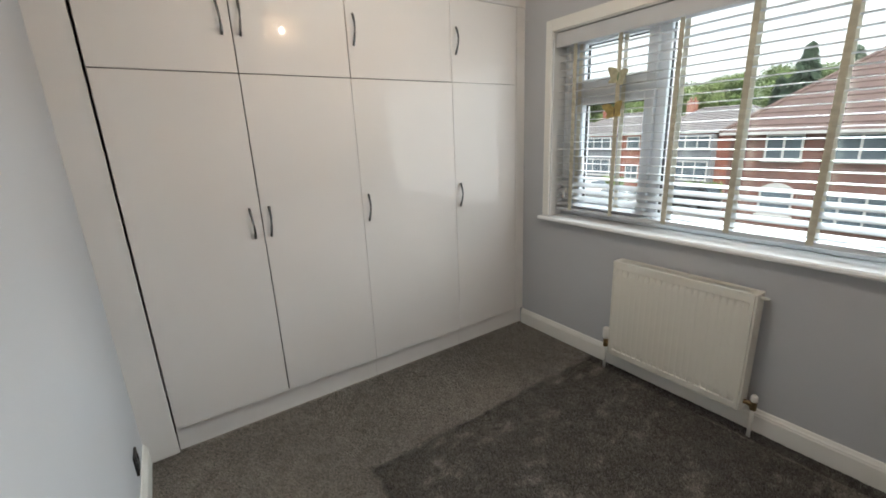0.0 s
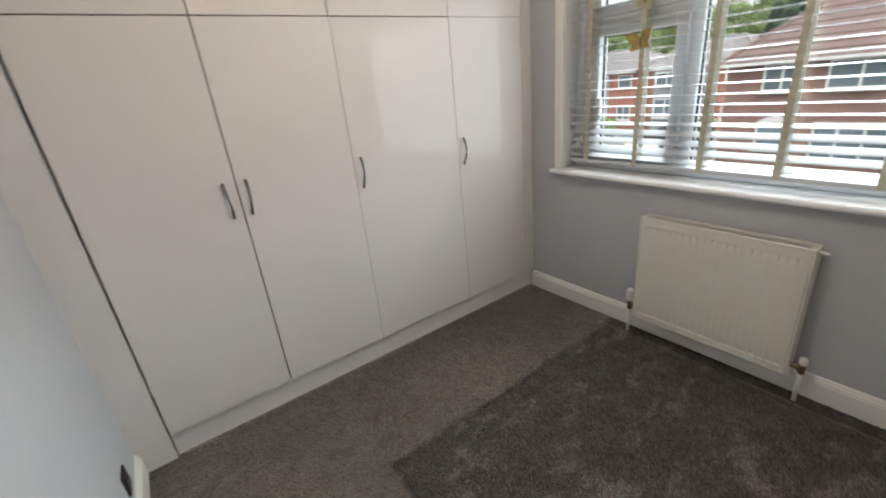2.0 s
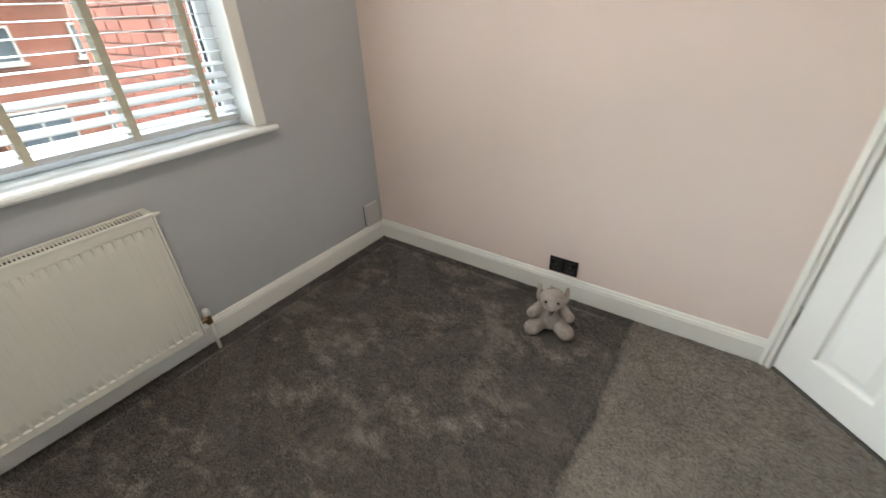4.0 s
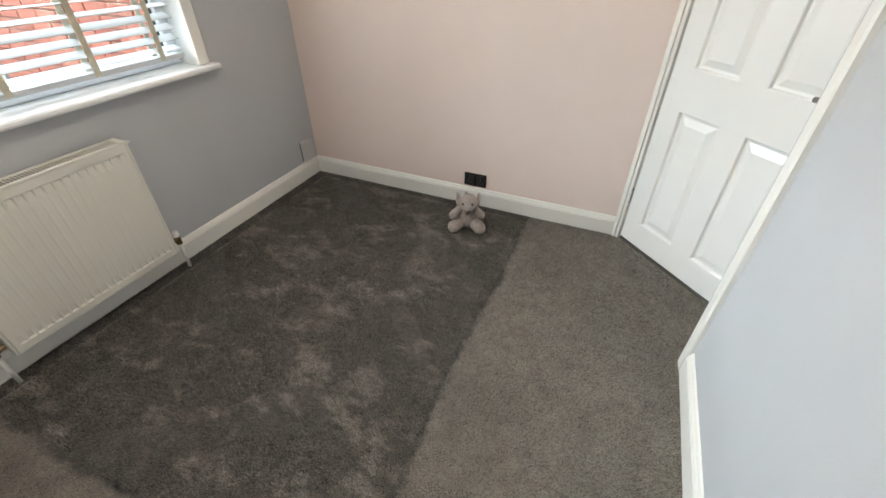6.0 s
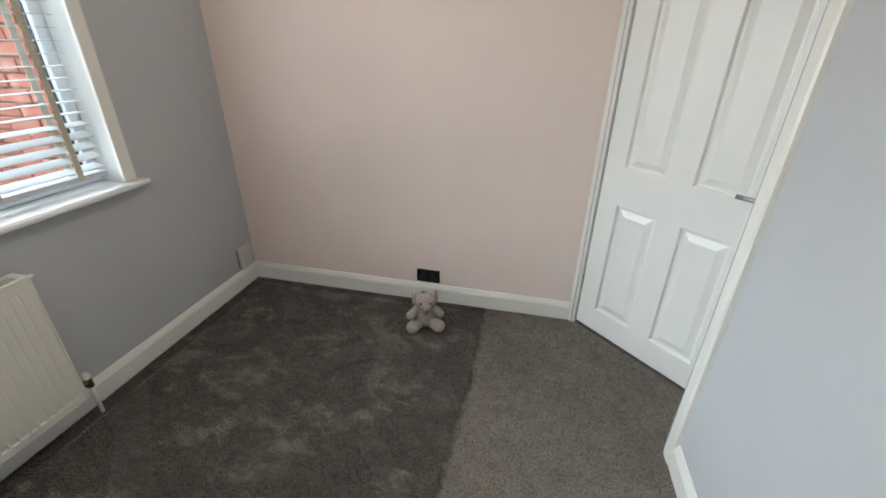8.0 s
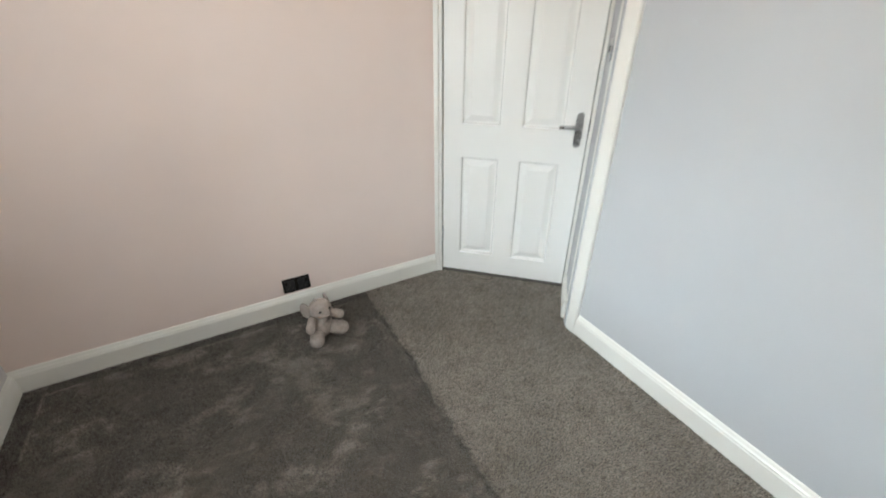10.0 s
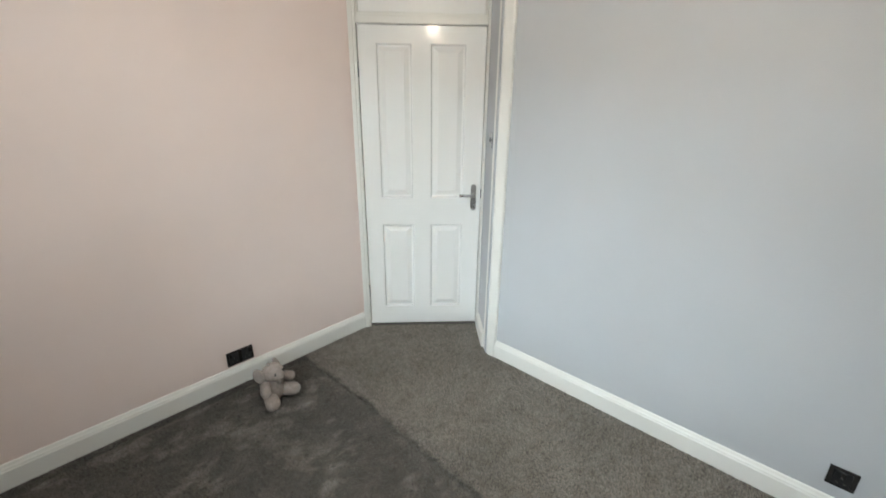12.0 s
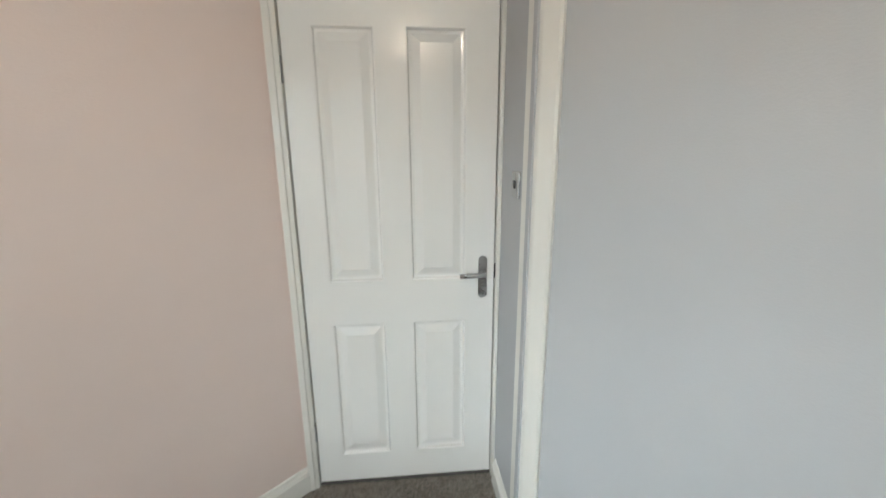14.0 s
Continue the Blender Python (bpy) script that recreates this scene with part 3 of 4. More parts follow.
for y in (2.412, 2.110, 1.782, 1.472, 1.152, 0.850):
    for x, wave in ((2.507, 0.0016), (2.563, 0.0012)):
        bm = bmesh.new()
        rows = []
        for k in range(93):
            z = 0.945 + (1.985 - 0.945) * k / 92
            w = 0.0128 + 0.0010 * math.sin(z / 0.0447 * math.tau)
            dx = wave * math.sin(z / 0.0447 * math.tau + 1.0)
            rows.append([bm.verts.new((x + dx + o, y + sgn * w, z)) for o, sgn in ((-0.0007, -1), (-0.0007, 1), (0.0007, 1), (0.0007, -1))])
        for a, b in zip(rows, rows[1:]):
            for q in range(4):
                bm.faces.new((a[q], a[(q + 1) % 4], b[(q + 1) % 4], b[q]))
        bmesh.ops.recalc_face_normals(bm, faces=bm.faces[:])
        bpart("tape", bm, TAPE_BACKLIT if x < 2.53 else TAPE_DAYLIT)


def pull_cord(y, z_end, lean):
    for k, off in enumerate((0.0, 0.018)):
        bm = bmesh.new()
        ze = z_end - 0.035 * k
        sweep(bm, [(2.498, y + off * 0.3, 1.99), (2.497, y + off * 0.5 + lean, (1.99 + ze) / 2), (2.497, y + off, ze)], 0.0013, 6)
        c = bpart("cord", bm, CORD)
        bm = bmesh.new()
        turned(bm, [(0.001, 0.0), (0.004, -0.002), (0.006, -0.014), (0.009, -0.028), (0.0095, -0.036), (0.0, -0.038)], (2.497, y + off, ze), 14)
        bpart("tassel", bm, WHITE_PLASTIC, smooth=True)


pull_cord(0.79, 1.80, -0.004)
pull_cord(2.440, 1.10, 0.003)


def butterfly(at, wing, body, rz, tilt, label):
    b = thing("butterfly_ornament", at, label, "ornament", "butterflies on the blind", rz=rz)
    mw = varied("wing_" + label.split()[0], wing, 0.6, 0.3, 40.0, 200.0, 0.0005)
    mb = varied("body_" + label.split()[0], body, 0.7)
    for side in (-1, 1):
        for kind, spread, size in (("forewing", 35, 0.072), ("hindwing", -35, 0.052)):
            bm = bmesh.new()
            rim = []
            for k in range(14):
                a = k / 14 * math.tau
                u = size * 0.5 * (1 + math.cos(a)) * (1 + 0.12 * math.cos(3 * a))
                v = size * 0.36 * math.sin(a) * (1 + 0.15 * math.sin(2 * a))
                rim.append((u, v))
            front = [bm.verts.new((-0.0008 - 0.25 * u, u, v)) for u, v in rim]
            back = [bm.verts.new((0.0008 - 0.25 * u, u, v)) for u, v in rim]
            bm.faces.new(front[::-1])
            bm.faces.new(back)
            for k in range(14):
                bm.faces.new((front[k], front[(k + 1) % 14], back[(k + 1) % 14], back[k]))
            bmesh.ops.rotate(bm, verts=bm.verts[:], matrix=Euler((radians(spread + tilt * side), 0, 0)).to_matrix())
            if side < 0:
                bmesh.ops.scale(bm, verts=bm.verts[:], vec=(1, -1, 1))
            bmesh.ops.recalc_face_normals(bm, faces=bm.faces[:])
            part(kind, bm, mw, b)
    bm = bmesh.new()
    ball(bm, (0, 0, 0), (0.006, 0.006, 0.032), u=10, v=8)
    part("body", bm, mb, b, smooth=True)


butterfly((2.497, 2.105, 1.735), (0.45, 0.42, 0.28), (0.16, 0.24, 0.14), 0, 12, "mint and peach fabric butterfly clipped to the blind tape")
butterfly((2.497, 2.115, 1.555), (0.36, 0.27, 0.09), (0.18, 0.12, 0.05), 0, -8, "golden brown fabric butterfly clipped to the blind tape")

# ---- fitted wardrobes ----
EDGES = [0.117, 0.660, 1.198, 1.852, 2.389]
LOW, MID, HIGH = 0.130, 1.774, 2.243


def bow_handle(parent, x, z, bend):
    """A slim bowed pull between two small feet."""
    bm = bmesh.new()
    pts, rad = [], []
    for k in range(13):
        u = k / 12
        pts.append((x + bend * 0.004 * math.cos(u * math.pi), FACE - 0.003 - 0.026 * math.sin(u * math.pi), z + (u - 0.5) * 0.15))
        rad.append(0.0045 + 0.0022 * abs(2 * u - 1))
    sweep(bm, pts, rad, 10)
    part("handle", bm, DARK_CHROME, parent, "brushed chrome bow handle", True)


for i in range(4):
    unit = thing("wardrobe_unit", (0, 0, 0), ("fitted wardrobe unit with gloss white doors, the narrow end bay" if i == 3 else "fitted wardrobe unit with tall gloss white door and top cupboard"), "wardrobe", "fitted wardrobe units")
    # carcass coloured dark so that the slits between doors look shaded
    part("carcass", one_box((EDGES[i] + 0.0005, FACE + 0.021, LOW - 0.003), (EDGES[i + 1] - 0.0005, NORTH - 0.005, 2.30)), GAP_SHADE, unit)
    hx = EDGES[1] - 0.047 if i == 0 else EDGES[i] + 0.036
    slit = 0.0022 if i < 3 else 0.0008
    for name, z0, z1, hz, gaps in (("lower_door", LOW, MID - slit, 1.085, (0.0036, 0.0026, 0.0008, 0.0008, 0.002)), ("upper_door", MID + slit, HIGH, 2.005, (0.0036, 0.0026, 0.0022, 0.0012, 0.002))):
        x0, x1 = EDGES[i] + gaps[i], EDGES[i + 1] - gaps[i + 1]
        d = part(name, one_box((x0, FACE, z0), (x1, FACE + 0.019, z1), 0.0015, 2), LAMINATE, unit)
        bow_handle(d, hx, hz, 1 if i == 0 else -1)
for a, b in ((EDGES[0], 1.198), (1.1985, 1.852), (1.8525, EAST)):
    tagged(link("plinth", one_box((a, FACE + 0.024, 0.0), (b, FACE + 0.040, LOW - 0.004), 0.0012), FILLER), "white laminate plinth board under the wardrobes", "plinth", "wardrobe plinths")
for a, b in ((WEST, 1.18), (1.182, 1.832), (1.834, EAST)):
    tagged(link("top_filler", one_box((a, FACE - 0.002, HIGH + 0.004), (b, FACE + 0.016, 2.306), 0.0015), FILLER), "white filler strip above the wardrobe doors", "filler strip", "wardrobe filler strips")
for x in (1.181, 1.833, 2.425):
    tagged(link("cover_strip", one_box((x - 0.012, FACE - 0.006, HIGH + 0.004), (x + 0.012, FACE - 0.0022, 2.306), 0.001), FILLER), "small white joint cover above the wardrobe doors", "cover strip", "joint covers")
for outline in ([(WEST, 0.0), (EDGES[0] - 0.003, 0.0), (EDGES[0] - 0.004, LOW), (EDGES[0] - 0.009, HIGH + 0.003), (WEST, HIGH + 0.003)],
                [(EDGES[4] + 0.003, LOW - 0.003), (EAST, LOW - 0.003), (EAST, HIGH + 0.003), (EDGES[4] + 0.003, HIGH + 0.003)]):
    bm = bmesh.new()
    prism(bm, outline, 'y', FACE + 0.001, FACE + 0.018)
    tagged(link("side_filler", bm, FILLER), "white filler panel between wardrobe and wall", "filler panel", "wardrobe side fillers")

# ---- radiator ----
rad = thing("radiator", (2.40, 1.61, 0.0), "cream-white enamelled panel radiator under the window", "radiator")
RY0, RY1, RZ0, RZ1 = 1.250, 1.962, 0.130, 0.726


def rpart(name, bm, mat, parent=None, label="", smooth=False):
    bmesh.ops.translate(bm, verts=bm.verts[:], vec=(-2.40, -1.61, 0))
    return part(name, bm, mat, parent or rad, label, smooth)


flutes = 21
pitch = (RY1 - RY0 - 0.05) / flutes
cols = [(RY0 + 0.012, 0.0), (RY0 + 0.020, 0.0)]
for k in range(flutes):
    yc = RY0 + 0.025 + pitch * (k + 0.5)
    cols += [(yc - pitch * 0.42, 0.0), (yc - pitch * 0.27, 1.0), (yc + pitch * 0.27, 1.0), (yc + pitch * 0.42, 0.0)]
cols += [(RY1 - 0.020, 0.0), (RY1 - 0.012, 0.0)]
levels = [(RZ0, 0.0, 0.006), (RZ0 + 0.006, 0.0, 0.0), (RZ0 + 0.036, 0.0, 0.0), (RZ0 + 0.041, 3.4, 0.0), (RZ0 + 0.075, 0.5, 0.0), (RZ1 - 0.085, 0.5, 0.0), (RZ1 - 0.049, 3.4, 0.0), (RZ1 - 0.045, 0.0, 0.0), (RZ1 - 0.012, 0.0, 0.0), (RZ1 - 0.008, 0.0, 0.006)]
bm = bmesh.new()
grid = [[bm.verts.new((2.354 + 0.0019 * up * on + back, y, z)) for y, on in cols] for z, up, back in levels]
rear = [[bm.verts.new((2.372, y, z)) for y in (cols[0][0], cols[-1][0])] for z in (RZ0, RZ1 - 0.008)]
for r0, r1 in zip(grid, grid[1:]):
    for k in range(len(cols) - 1):
        bm.faces.new((r0[k], r0[k + 1], r1[k + 1], r1[k]))
bm.faces.new([rear[0][0], rear[0][1], *grid[0][::-1]])
bm.faces.new([rear[1][1], rear[1][0], *grid[-1]])
bm.faces.new([rear[1][0], rear[0][0], *[r[0] for r in grid]])
bm.faces.new([rear[0][1], rear[1][1], *[r[-1] for r in grid[::-1]]])
bm.faces.new((rear[0][0], rear[1][0], rear[1][1], rear[0][1]))
bmesh.ops.recalc_face_normals(bm, faces=bm.faces[:])
rpart("front_panel", bm, RAD)
rpart("back_panel", one_box((2.415, RY0 + 0.012, RZ0), (2.431, RY1 - 0.012, RZ1 - 0.01), 0.004), RAD)
bm = bmesh.new()
for k in range(46):
    y = RY0 + 0.03 + (RY1 - RY0 - 0.06) * k / 45
    box(bm, (2.374, y - 0.0015, RZ0 + 0.03), (2.413, y + 0.0015, RZ1 - 0.03))
rpart("fins", bm, GAP_SHADE)
# black sheet added below the grille as the shade between its bars
rpart("grille_shade", one_box((2.367, RY0 + 0.014, RZ1 - 0.028), (2.423, RY1 - 0.014, RZ1 - 0.012)), BLACK)
bm = bmesh.new()
box(bm, (2.352, RY0, RZ1 - 0.012), (2.366, RY1, RZ1), 0.003)
box(bm, (2.424, RY0, RZ1 - 0.012), (2.436, RY1, RZ1), 0.003)
for k in range(58):
    y = RY0 + 0.028 + (RY1 - RY0 - 0.056) * k / 57
    box(bm, (2.366, y - 0.0024, RZ1 - 0.008), (2.424, y + 0.0024, RZ1 - 0.003))
box(bm, (2.366, RY0, RZ1 - 0.010), (2.424, RY0 + 0.028, RZ1 - 0.001), 0.002)
box(bm, (2.366, RY1 - 0.028, RZ1 - 0.010), (2.424, RY1, RZ1 - 0.001), 0.002)
rpart("top_grille", bm, RAD)
for y0, y1 in ((RY0, RY0 + 0.010), (RY1 - 0.010, RY1)):
    rpart("side_cover", one_box((2.354, y0, RZ0 + 0.004), (2.434, y1, RZ1 - 0.010), 0.003), RAD)
for y in (RY0 + 0.16, RY1 - 0.16):
    rpart("bracket", one_box((2.431, y - 0.02, 0.30), (EAST, y + 0.02, 0.62), 0.002), RAD)
bm = bmesh.new()
rod(bm, (2.392, RY0 + 0.002, 0.705), (2.392, RY0 - 0.022, 0.705), 0.008)
rod(bm, (2.392, RY0 - 0.022, 0.705), (2.392, RY0 - 0.030, 0.705), 0.005)
rpart("bleed_valve", bm, RAD, smooth=False)
for y, side, trv in ((RY1, 1, True), (RY0, -1, False)):
    yv = y + side * 0.040
    bm = bmesh.new()
    rod(bm, (2.392, y - side * 0.004, 0.175), (2.392, yv, 0.175), 0.011, sides=14)
    rod(bm, (2.392, yv, 0.150), (2.392, yv, 0.205), 0.014, sides=14)
    rod(bm, (2.392, yv - side * 0.018, 0.175), (2.392, yv - side * 0.004, 0.175), 0.016, sides=6)
    v = rpart("valve", bm, BRASS, None, "tarnished brass radiator valve")
    bm = bmesh.new()
    if trv:
        turned(bm, [(0.0, 0.275), (0.016, 0.275), (0.020, 0.268), (0.021, 0.235), (0.0205, 0.215), (0.015, 0.203), (0.0, 0.203)], (2.392, yv, 0), 20)
        rpart("thermostat_head", bm, WHITE_PLASTIC, v, "white thermostatic head", True)
    else:
        turned(bm, [(0.0, 0.226), (0.011, 0.226), (0.014, 0.220), (0.015, 0.20), (0.013, 0.19), (0.0, 0.19)], (2.392, yv, 0), 18)
        rpart("cap", bm, WHITE_PLASTIC, v, "white lockshield cap", True)
    bm = bmesh.new()
    rod(bm, (2.392, yv, 0.0), (2.392, yv, 0.152), 0.0085, sides=12)
    rpart("pipe_tail", bm, GLOSS, None, "white painted pipe", True)


# ---- sockets and plates ----
def socket_outlet(at, rz, gangs, label):
    """A wall outlet; its plate lies in the local xz plane and faces +y."""
    o = thing("socket_outlet", at, label, "electrical socket", "wall sockets", rz=rz)
    w = 0.146 if gangs == 2 else 0.086
    part("plate", one_box((-w / 2, 0, -0.043), (w / 2, 0.009, 0.043), 0.0025), NICKEL, o)
    for g in range(gangs):
        cx = (g - 0.5) * 0.07 if gangs == 2 else 0.0
        part("insert", one_box((cx - 0.026, 0.0085, -0.034), (cx + 0.026, 0.0115, 0.034), 0.001), BLACK, o)
        sx = cx + (0.018 if g else -0.018) * (gangs - 1)
        part("rocker", one_box((sx - 0.006, 0.011, 0.008), (sx + 0.006, 0.0155, 0.030), 0.001), NICKEL, o)
        bm = bmesh.new()
        for px, pz, a, b in ((0, 0.004, 0.002, 0.004), (-0.011, -0.018, 0.0035, 0.002), (0.011, -0.018, 0.0035, 0.002)):
            box(bm, (cx + px - a, 0.0112, pz - b), (cx + px + a, 0.0120, pz + b))
        part("pin_hole", bm, GAP_SHADE, o)


socket_outlet((1.220, SOUTH, 0.176), 0, 2, "black nickel double socket low on the pink wall")
socket_outlet((WEST, 2.530, 0.220), -90, 1, "black nickel socket low on the grey wall by the wardrobe")

plate = thing("blanking_plate", (EAST, 0.080, 0.2), "square wall-coloured cover plate beside the corner", "cover plate")
bm = one_box((-0.022, -0.054, -0.072), (0.0, 0.054, 0.072), 0.003)
part("cover", bm, varied("pale_plate_paint", (0.56, 0.54, 0.535), 0.5), plate)
# dark sliver drawn in for the shaded gap at the cover's left edge
part("edge_gap_shade", one_box((-0.006, 0.0542, -0.068), (-0.001, 0.059, 0.068)), GAP_SHADE, plate)


# ---- plush toy ----
def limb(a, b, r0, r1):
    """A stuffed limb with a rounded end."""
    bm = bmesh.new()
    a, b = Vector(a), Vector(b)
    pts = [a.lerp(b, k / 6) for k in range(7)]
    rad = [r0 + (r1 - r0) * k / 6 for k in range(7)]
    way = (b - a).normalized()
    for k in range(1, 6):
        w = k / 5 * math.pi / 2
        pts.append(b + way * r1 * math.sin(w))
        rad.append(max(r1 * math.cos(w), 0.001))
    sweep(bm, pts, rad, 16)
    return bm


def plush_elephant():
    toy = thing("elephant_toy", (1.165, 0.228, 0.003), "small grey plush elephant sitting on the carpet", "soft toy")
    toy.matrix_world = pose(1.170, 0.250, 0.003, 0, 0, 18) @ Matrix.Diagonal((1.0, 1.0, 0.95, 1))
    bm = bmesh.new()
    turned(bm, [(0.001, 0.0), (0.036, 0.002), (0.056, 0.022), (0.064, 0.050), (0.061, 0.085), (0.050, 0.118), (0.038, 0.140), (0.026, 0.152), (0.001, 0.156)], (0, 0, 0), 24)
    part("body", bm, PLUSH, toy, smooth=True)
    bm = bmesh.new()
    ball(bm, (0, 0.022, 0.186), (0.058, 0.054, 0.052))
    for v in bm.verts:
        # the face swells forward into a soft muzzle
        near = max(0.0, 1 - ((v.co.x / 0.034) ** 2 + ((v.co.z - 0.168) / 0.034) ** 2))
        if v.co.y > 0.03:
            v.co.y += 0.020 * near
    head = part("head", bm, PLUSH, toy, smooth=True)
    bm = bmesh.new()
    sweep(bm, [(0, 0.066, 0.184), (0, 0.078, 0.170), (0.001, 0.078, 0.154), (0.002, 0.072, 0.140), (0.003, 0.068, 0.128)], [0.018, 0.019, 0.017, 0.015, 0.012], 12)
    part("trunk", bm, PLUSH, head, smooth=True)
    bm = bmesh.new()
    ball(bm, (0.012, 0.012, 0.240), (0.010, 0.010, 0.014), (0, 12, 0), 12, 8)
    part("tuft", bm, PLUSH, head, smooth=True)
    for sx in (-1, 1):
        bm = bmesh.new()
        ball(bm, (0, 0, 0), (0.012, 0.037, 0.043), (8, 0, 0))
        for v in bm.verts:
            # thinner in the middle, as a stitched ear is
            r = min(1.0, math.hypot(v.co.y / 0.037, v.co.z / 0.043))
            v.co.x *= 0.6 + 0.4 * r
        bmesh.ops.rotate(bm, verts=bm.verts[:], matrix=Euler((0, radians(sx * -5), radians(sx * 11))).to_matrix())
        bmesh.ops.translate(bm, verts=bm.verts[:], vec=(sx * 0.062, -0.014, 0.186))
        part("ear", bm, PLUSH, head, smooth=True)
        bm = bmesh.new()
        ball(bm, (sx * 0.027, 0.0715, 0.200), (0.0065, 0.005, 0.0075), u=10, v=8)
        part("eye", bm, BLACK, head, "shiny black bead eye", True)
        part("leg", limb((sx * 0.030, 0.014, 0.042), (sx * 0.074, 0.078, 0.040), 0.036, 0.038), PLUSH, toy, smooth=True)
    part("arm", limb((0.042, 0.006, 0.132), (0.082, 0.052, 0.108), 0.022, 0.025), PLUSH, toy, smooth=True)
    part("arm", limb((-0.042, 0.006, 0.132), (-0.080, 0.062, 0.122), 0.022, 0.025), PLUSH, toy, smooth=True)


plush_elephant()

# ---- pendant lamp ----
lamp = thing("pendant_lamp", (1.19, 1.66, 2.10), "lit pendant lamp with a thin warm white drum shade", "pendant lamp")
bm = bmesh.new()
turned(bm, [(0.122, 0.0), (0.126, 0.0), (0.118, 0.20), (0.114, 0.20), (0.122, 0.0)], (0, 0, 0.02))
part("shade", bm, SHADE, lamp, "thin warm white drum shade", True)
bm = bmesh.new()
turned(bm, [(0.0, 0.460), (0.045, 0.460), (0.042, 0.444), (0.012, 0.432), (0.0, 0.432)])
part("ceiling_rose", bm, WHITE_PLASTIC, lamp, smooth=True)
bm = bmesh.new()
rod(bm, (0, 0, 0.20), (0, 0, 0.436), 0.003)
part("flex", bm, CORD, lamp)
bm = bmesh.new()
rod(bm, (0, 0, 0.175), (0, 0, 0.215), 0.018)
for k in range(3):
    a = k * math.tau / 3
    rod(bm, (0, 0, 0.212), (0.116 * math.cos(a), 0.116 * math.sin(a), 0.215), 0.0015, sides=6)
part("lamp_holder", bm, WHITE_PLASTIC, lamp)
bm = bmesh.new()
turned(bm, [(0.012, 0.175), (0.014, 0.165), (0.012, 0.158)], (0, 0, 0), 14)
part("bulb_collar", bm, BRASS, lamp, smooth=True)
bm = bmesh.new()
ball(bm, (0, 0, 0.135), (0.028, 0.028, 0.031))
part("bulb", bm, GLASS, lamp, "clear glass bulb", True).visible_shadow = False

# ---- outdoors ----
GROUND = -3.7


def brickwork(name, a, b, mortar, scale=1.0):
    m = material(name, a, 0.85)
    geo = m.node_tree.nodes.new("ShaderNodeTexCoord")
    split = m.node_tree.nodes.new("ShaderNodeSeparateXYZ")
    wire(m, geo.outputs["Object"], split.inputs[0])
    flat = m.node_tree.nodes.new("ShaderNodeCombineXYZ")
    wire(m, calc(m, 'ADD', split.outputs[0], split.outputs[1]), flat.inputs[0])
    wire(m, split.outputs[2], flat.inputs[1])
    t = m.node_tree.nodes.new("ShaderNodeTexBrick")
    for key, value in (("Color1", (*a, 1)), ("Color2", (*b, 1)), ("Mortar", (*mortar, 1)), ("Scale", 1.0), ("Mortar Size", 0.006), ("Brick Width", 0.225), ("Row Height", 0.075)):
        t.inputs[key].default_value = value
    wire(m, flat.outputs[0], t.inputs["Vector"])
    stain = ramp(m, noise_of(m, 0.8, 4.0), [(0.3, (0.75, 0.75, 0.75)), (0.7, (1.1, 1.1, 1.1))])
    wire(m, mix(m, 1.0, t.outputs["Color"], stain, 'MULTIPLY'), shader(m).inputs["Base Color"])
    bump(m, t.outputs["Fac"], -0.6, 0.01)
    return m


PURPLE_BRICK = brickwork("plum_brick", (0.20, 0.085, 0.07), (0.15, 0.075, 0.065), (0.20, 0.17, 0.15))
RED_BRICK = brickwork("red_brick", (0.32, 0.10, 0.068), (0.27, 0.09, 0.065), (0.30, 0.24, 0.2))
FAR_GREY = varied("grey_cladding", (0.20, 0.22, 0.25), 0.7, 0.15, 2.0)
TILE_BROWN = varied("brown_concrete_tile", (0.135, 0.094, 0.09), 0.8, 0.18, 3.0, 20.0, 0.004)
TILE_GREY = varied("grey_slate", (0.20, 0.19, 0.20), 0.7, 0.18, 3.0, 20.0, 0.004)
ASPHALT = varied("asphalt", (0.055, 0.055, 0.058), 0.9, 0.2, 0.6, 60.0, 0.004)
PAVING = varied("concrete_paving", (0.22, 0.212, 0.20), 0.85, 0.15, 0.9, 30.0, 0.004)
LAWN = varied("grass", (0.07, 0.11, 0.035), 0.95, 0.35, 1.5, 30.0, 0.02)
LEAF = varied("broad_leaf", (0.12, 0.18, 0.06), 0.7, 0.4, 0.5)
LEAF_PALE = varied("pale_leaf", (0.16, 0.22, 0.08), 0.7, 0.35, 0.5)
NEEDLE = varied("conifer_needle", (0.028, 0.055, 0.032), 0.8, 0.35, 0.6)
BARK = varied("bark", (0.09, 0.065, 0.045), 0.95, 0.3, 6.0, 40.0, 0.01)
DARK_PANE = varied("house_window_glass", (0.10, 0.13, 0.16), 0.06, 0.25, 0.7)
CAR_WHITE = varied("white_car_paint", (0.72, 0.73, 0.74), 0.12)
CAR_SILVER = varied("silver_car_paint", (0.42, 0.44, 0.46), 0.18, metal=0.6)
CAR_DARK = varied("dark_grey_car_paint", (0.06, 0.065, 0.07), 0.15)
CAR_RED = varied("red_car_paint", (0.40, 0.03, 0.03), 0.15)
PIPE = varied("grey_drainpipe", (0.45, 0.45, 0.45), 0.4)

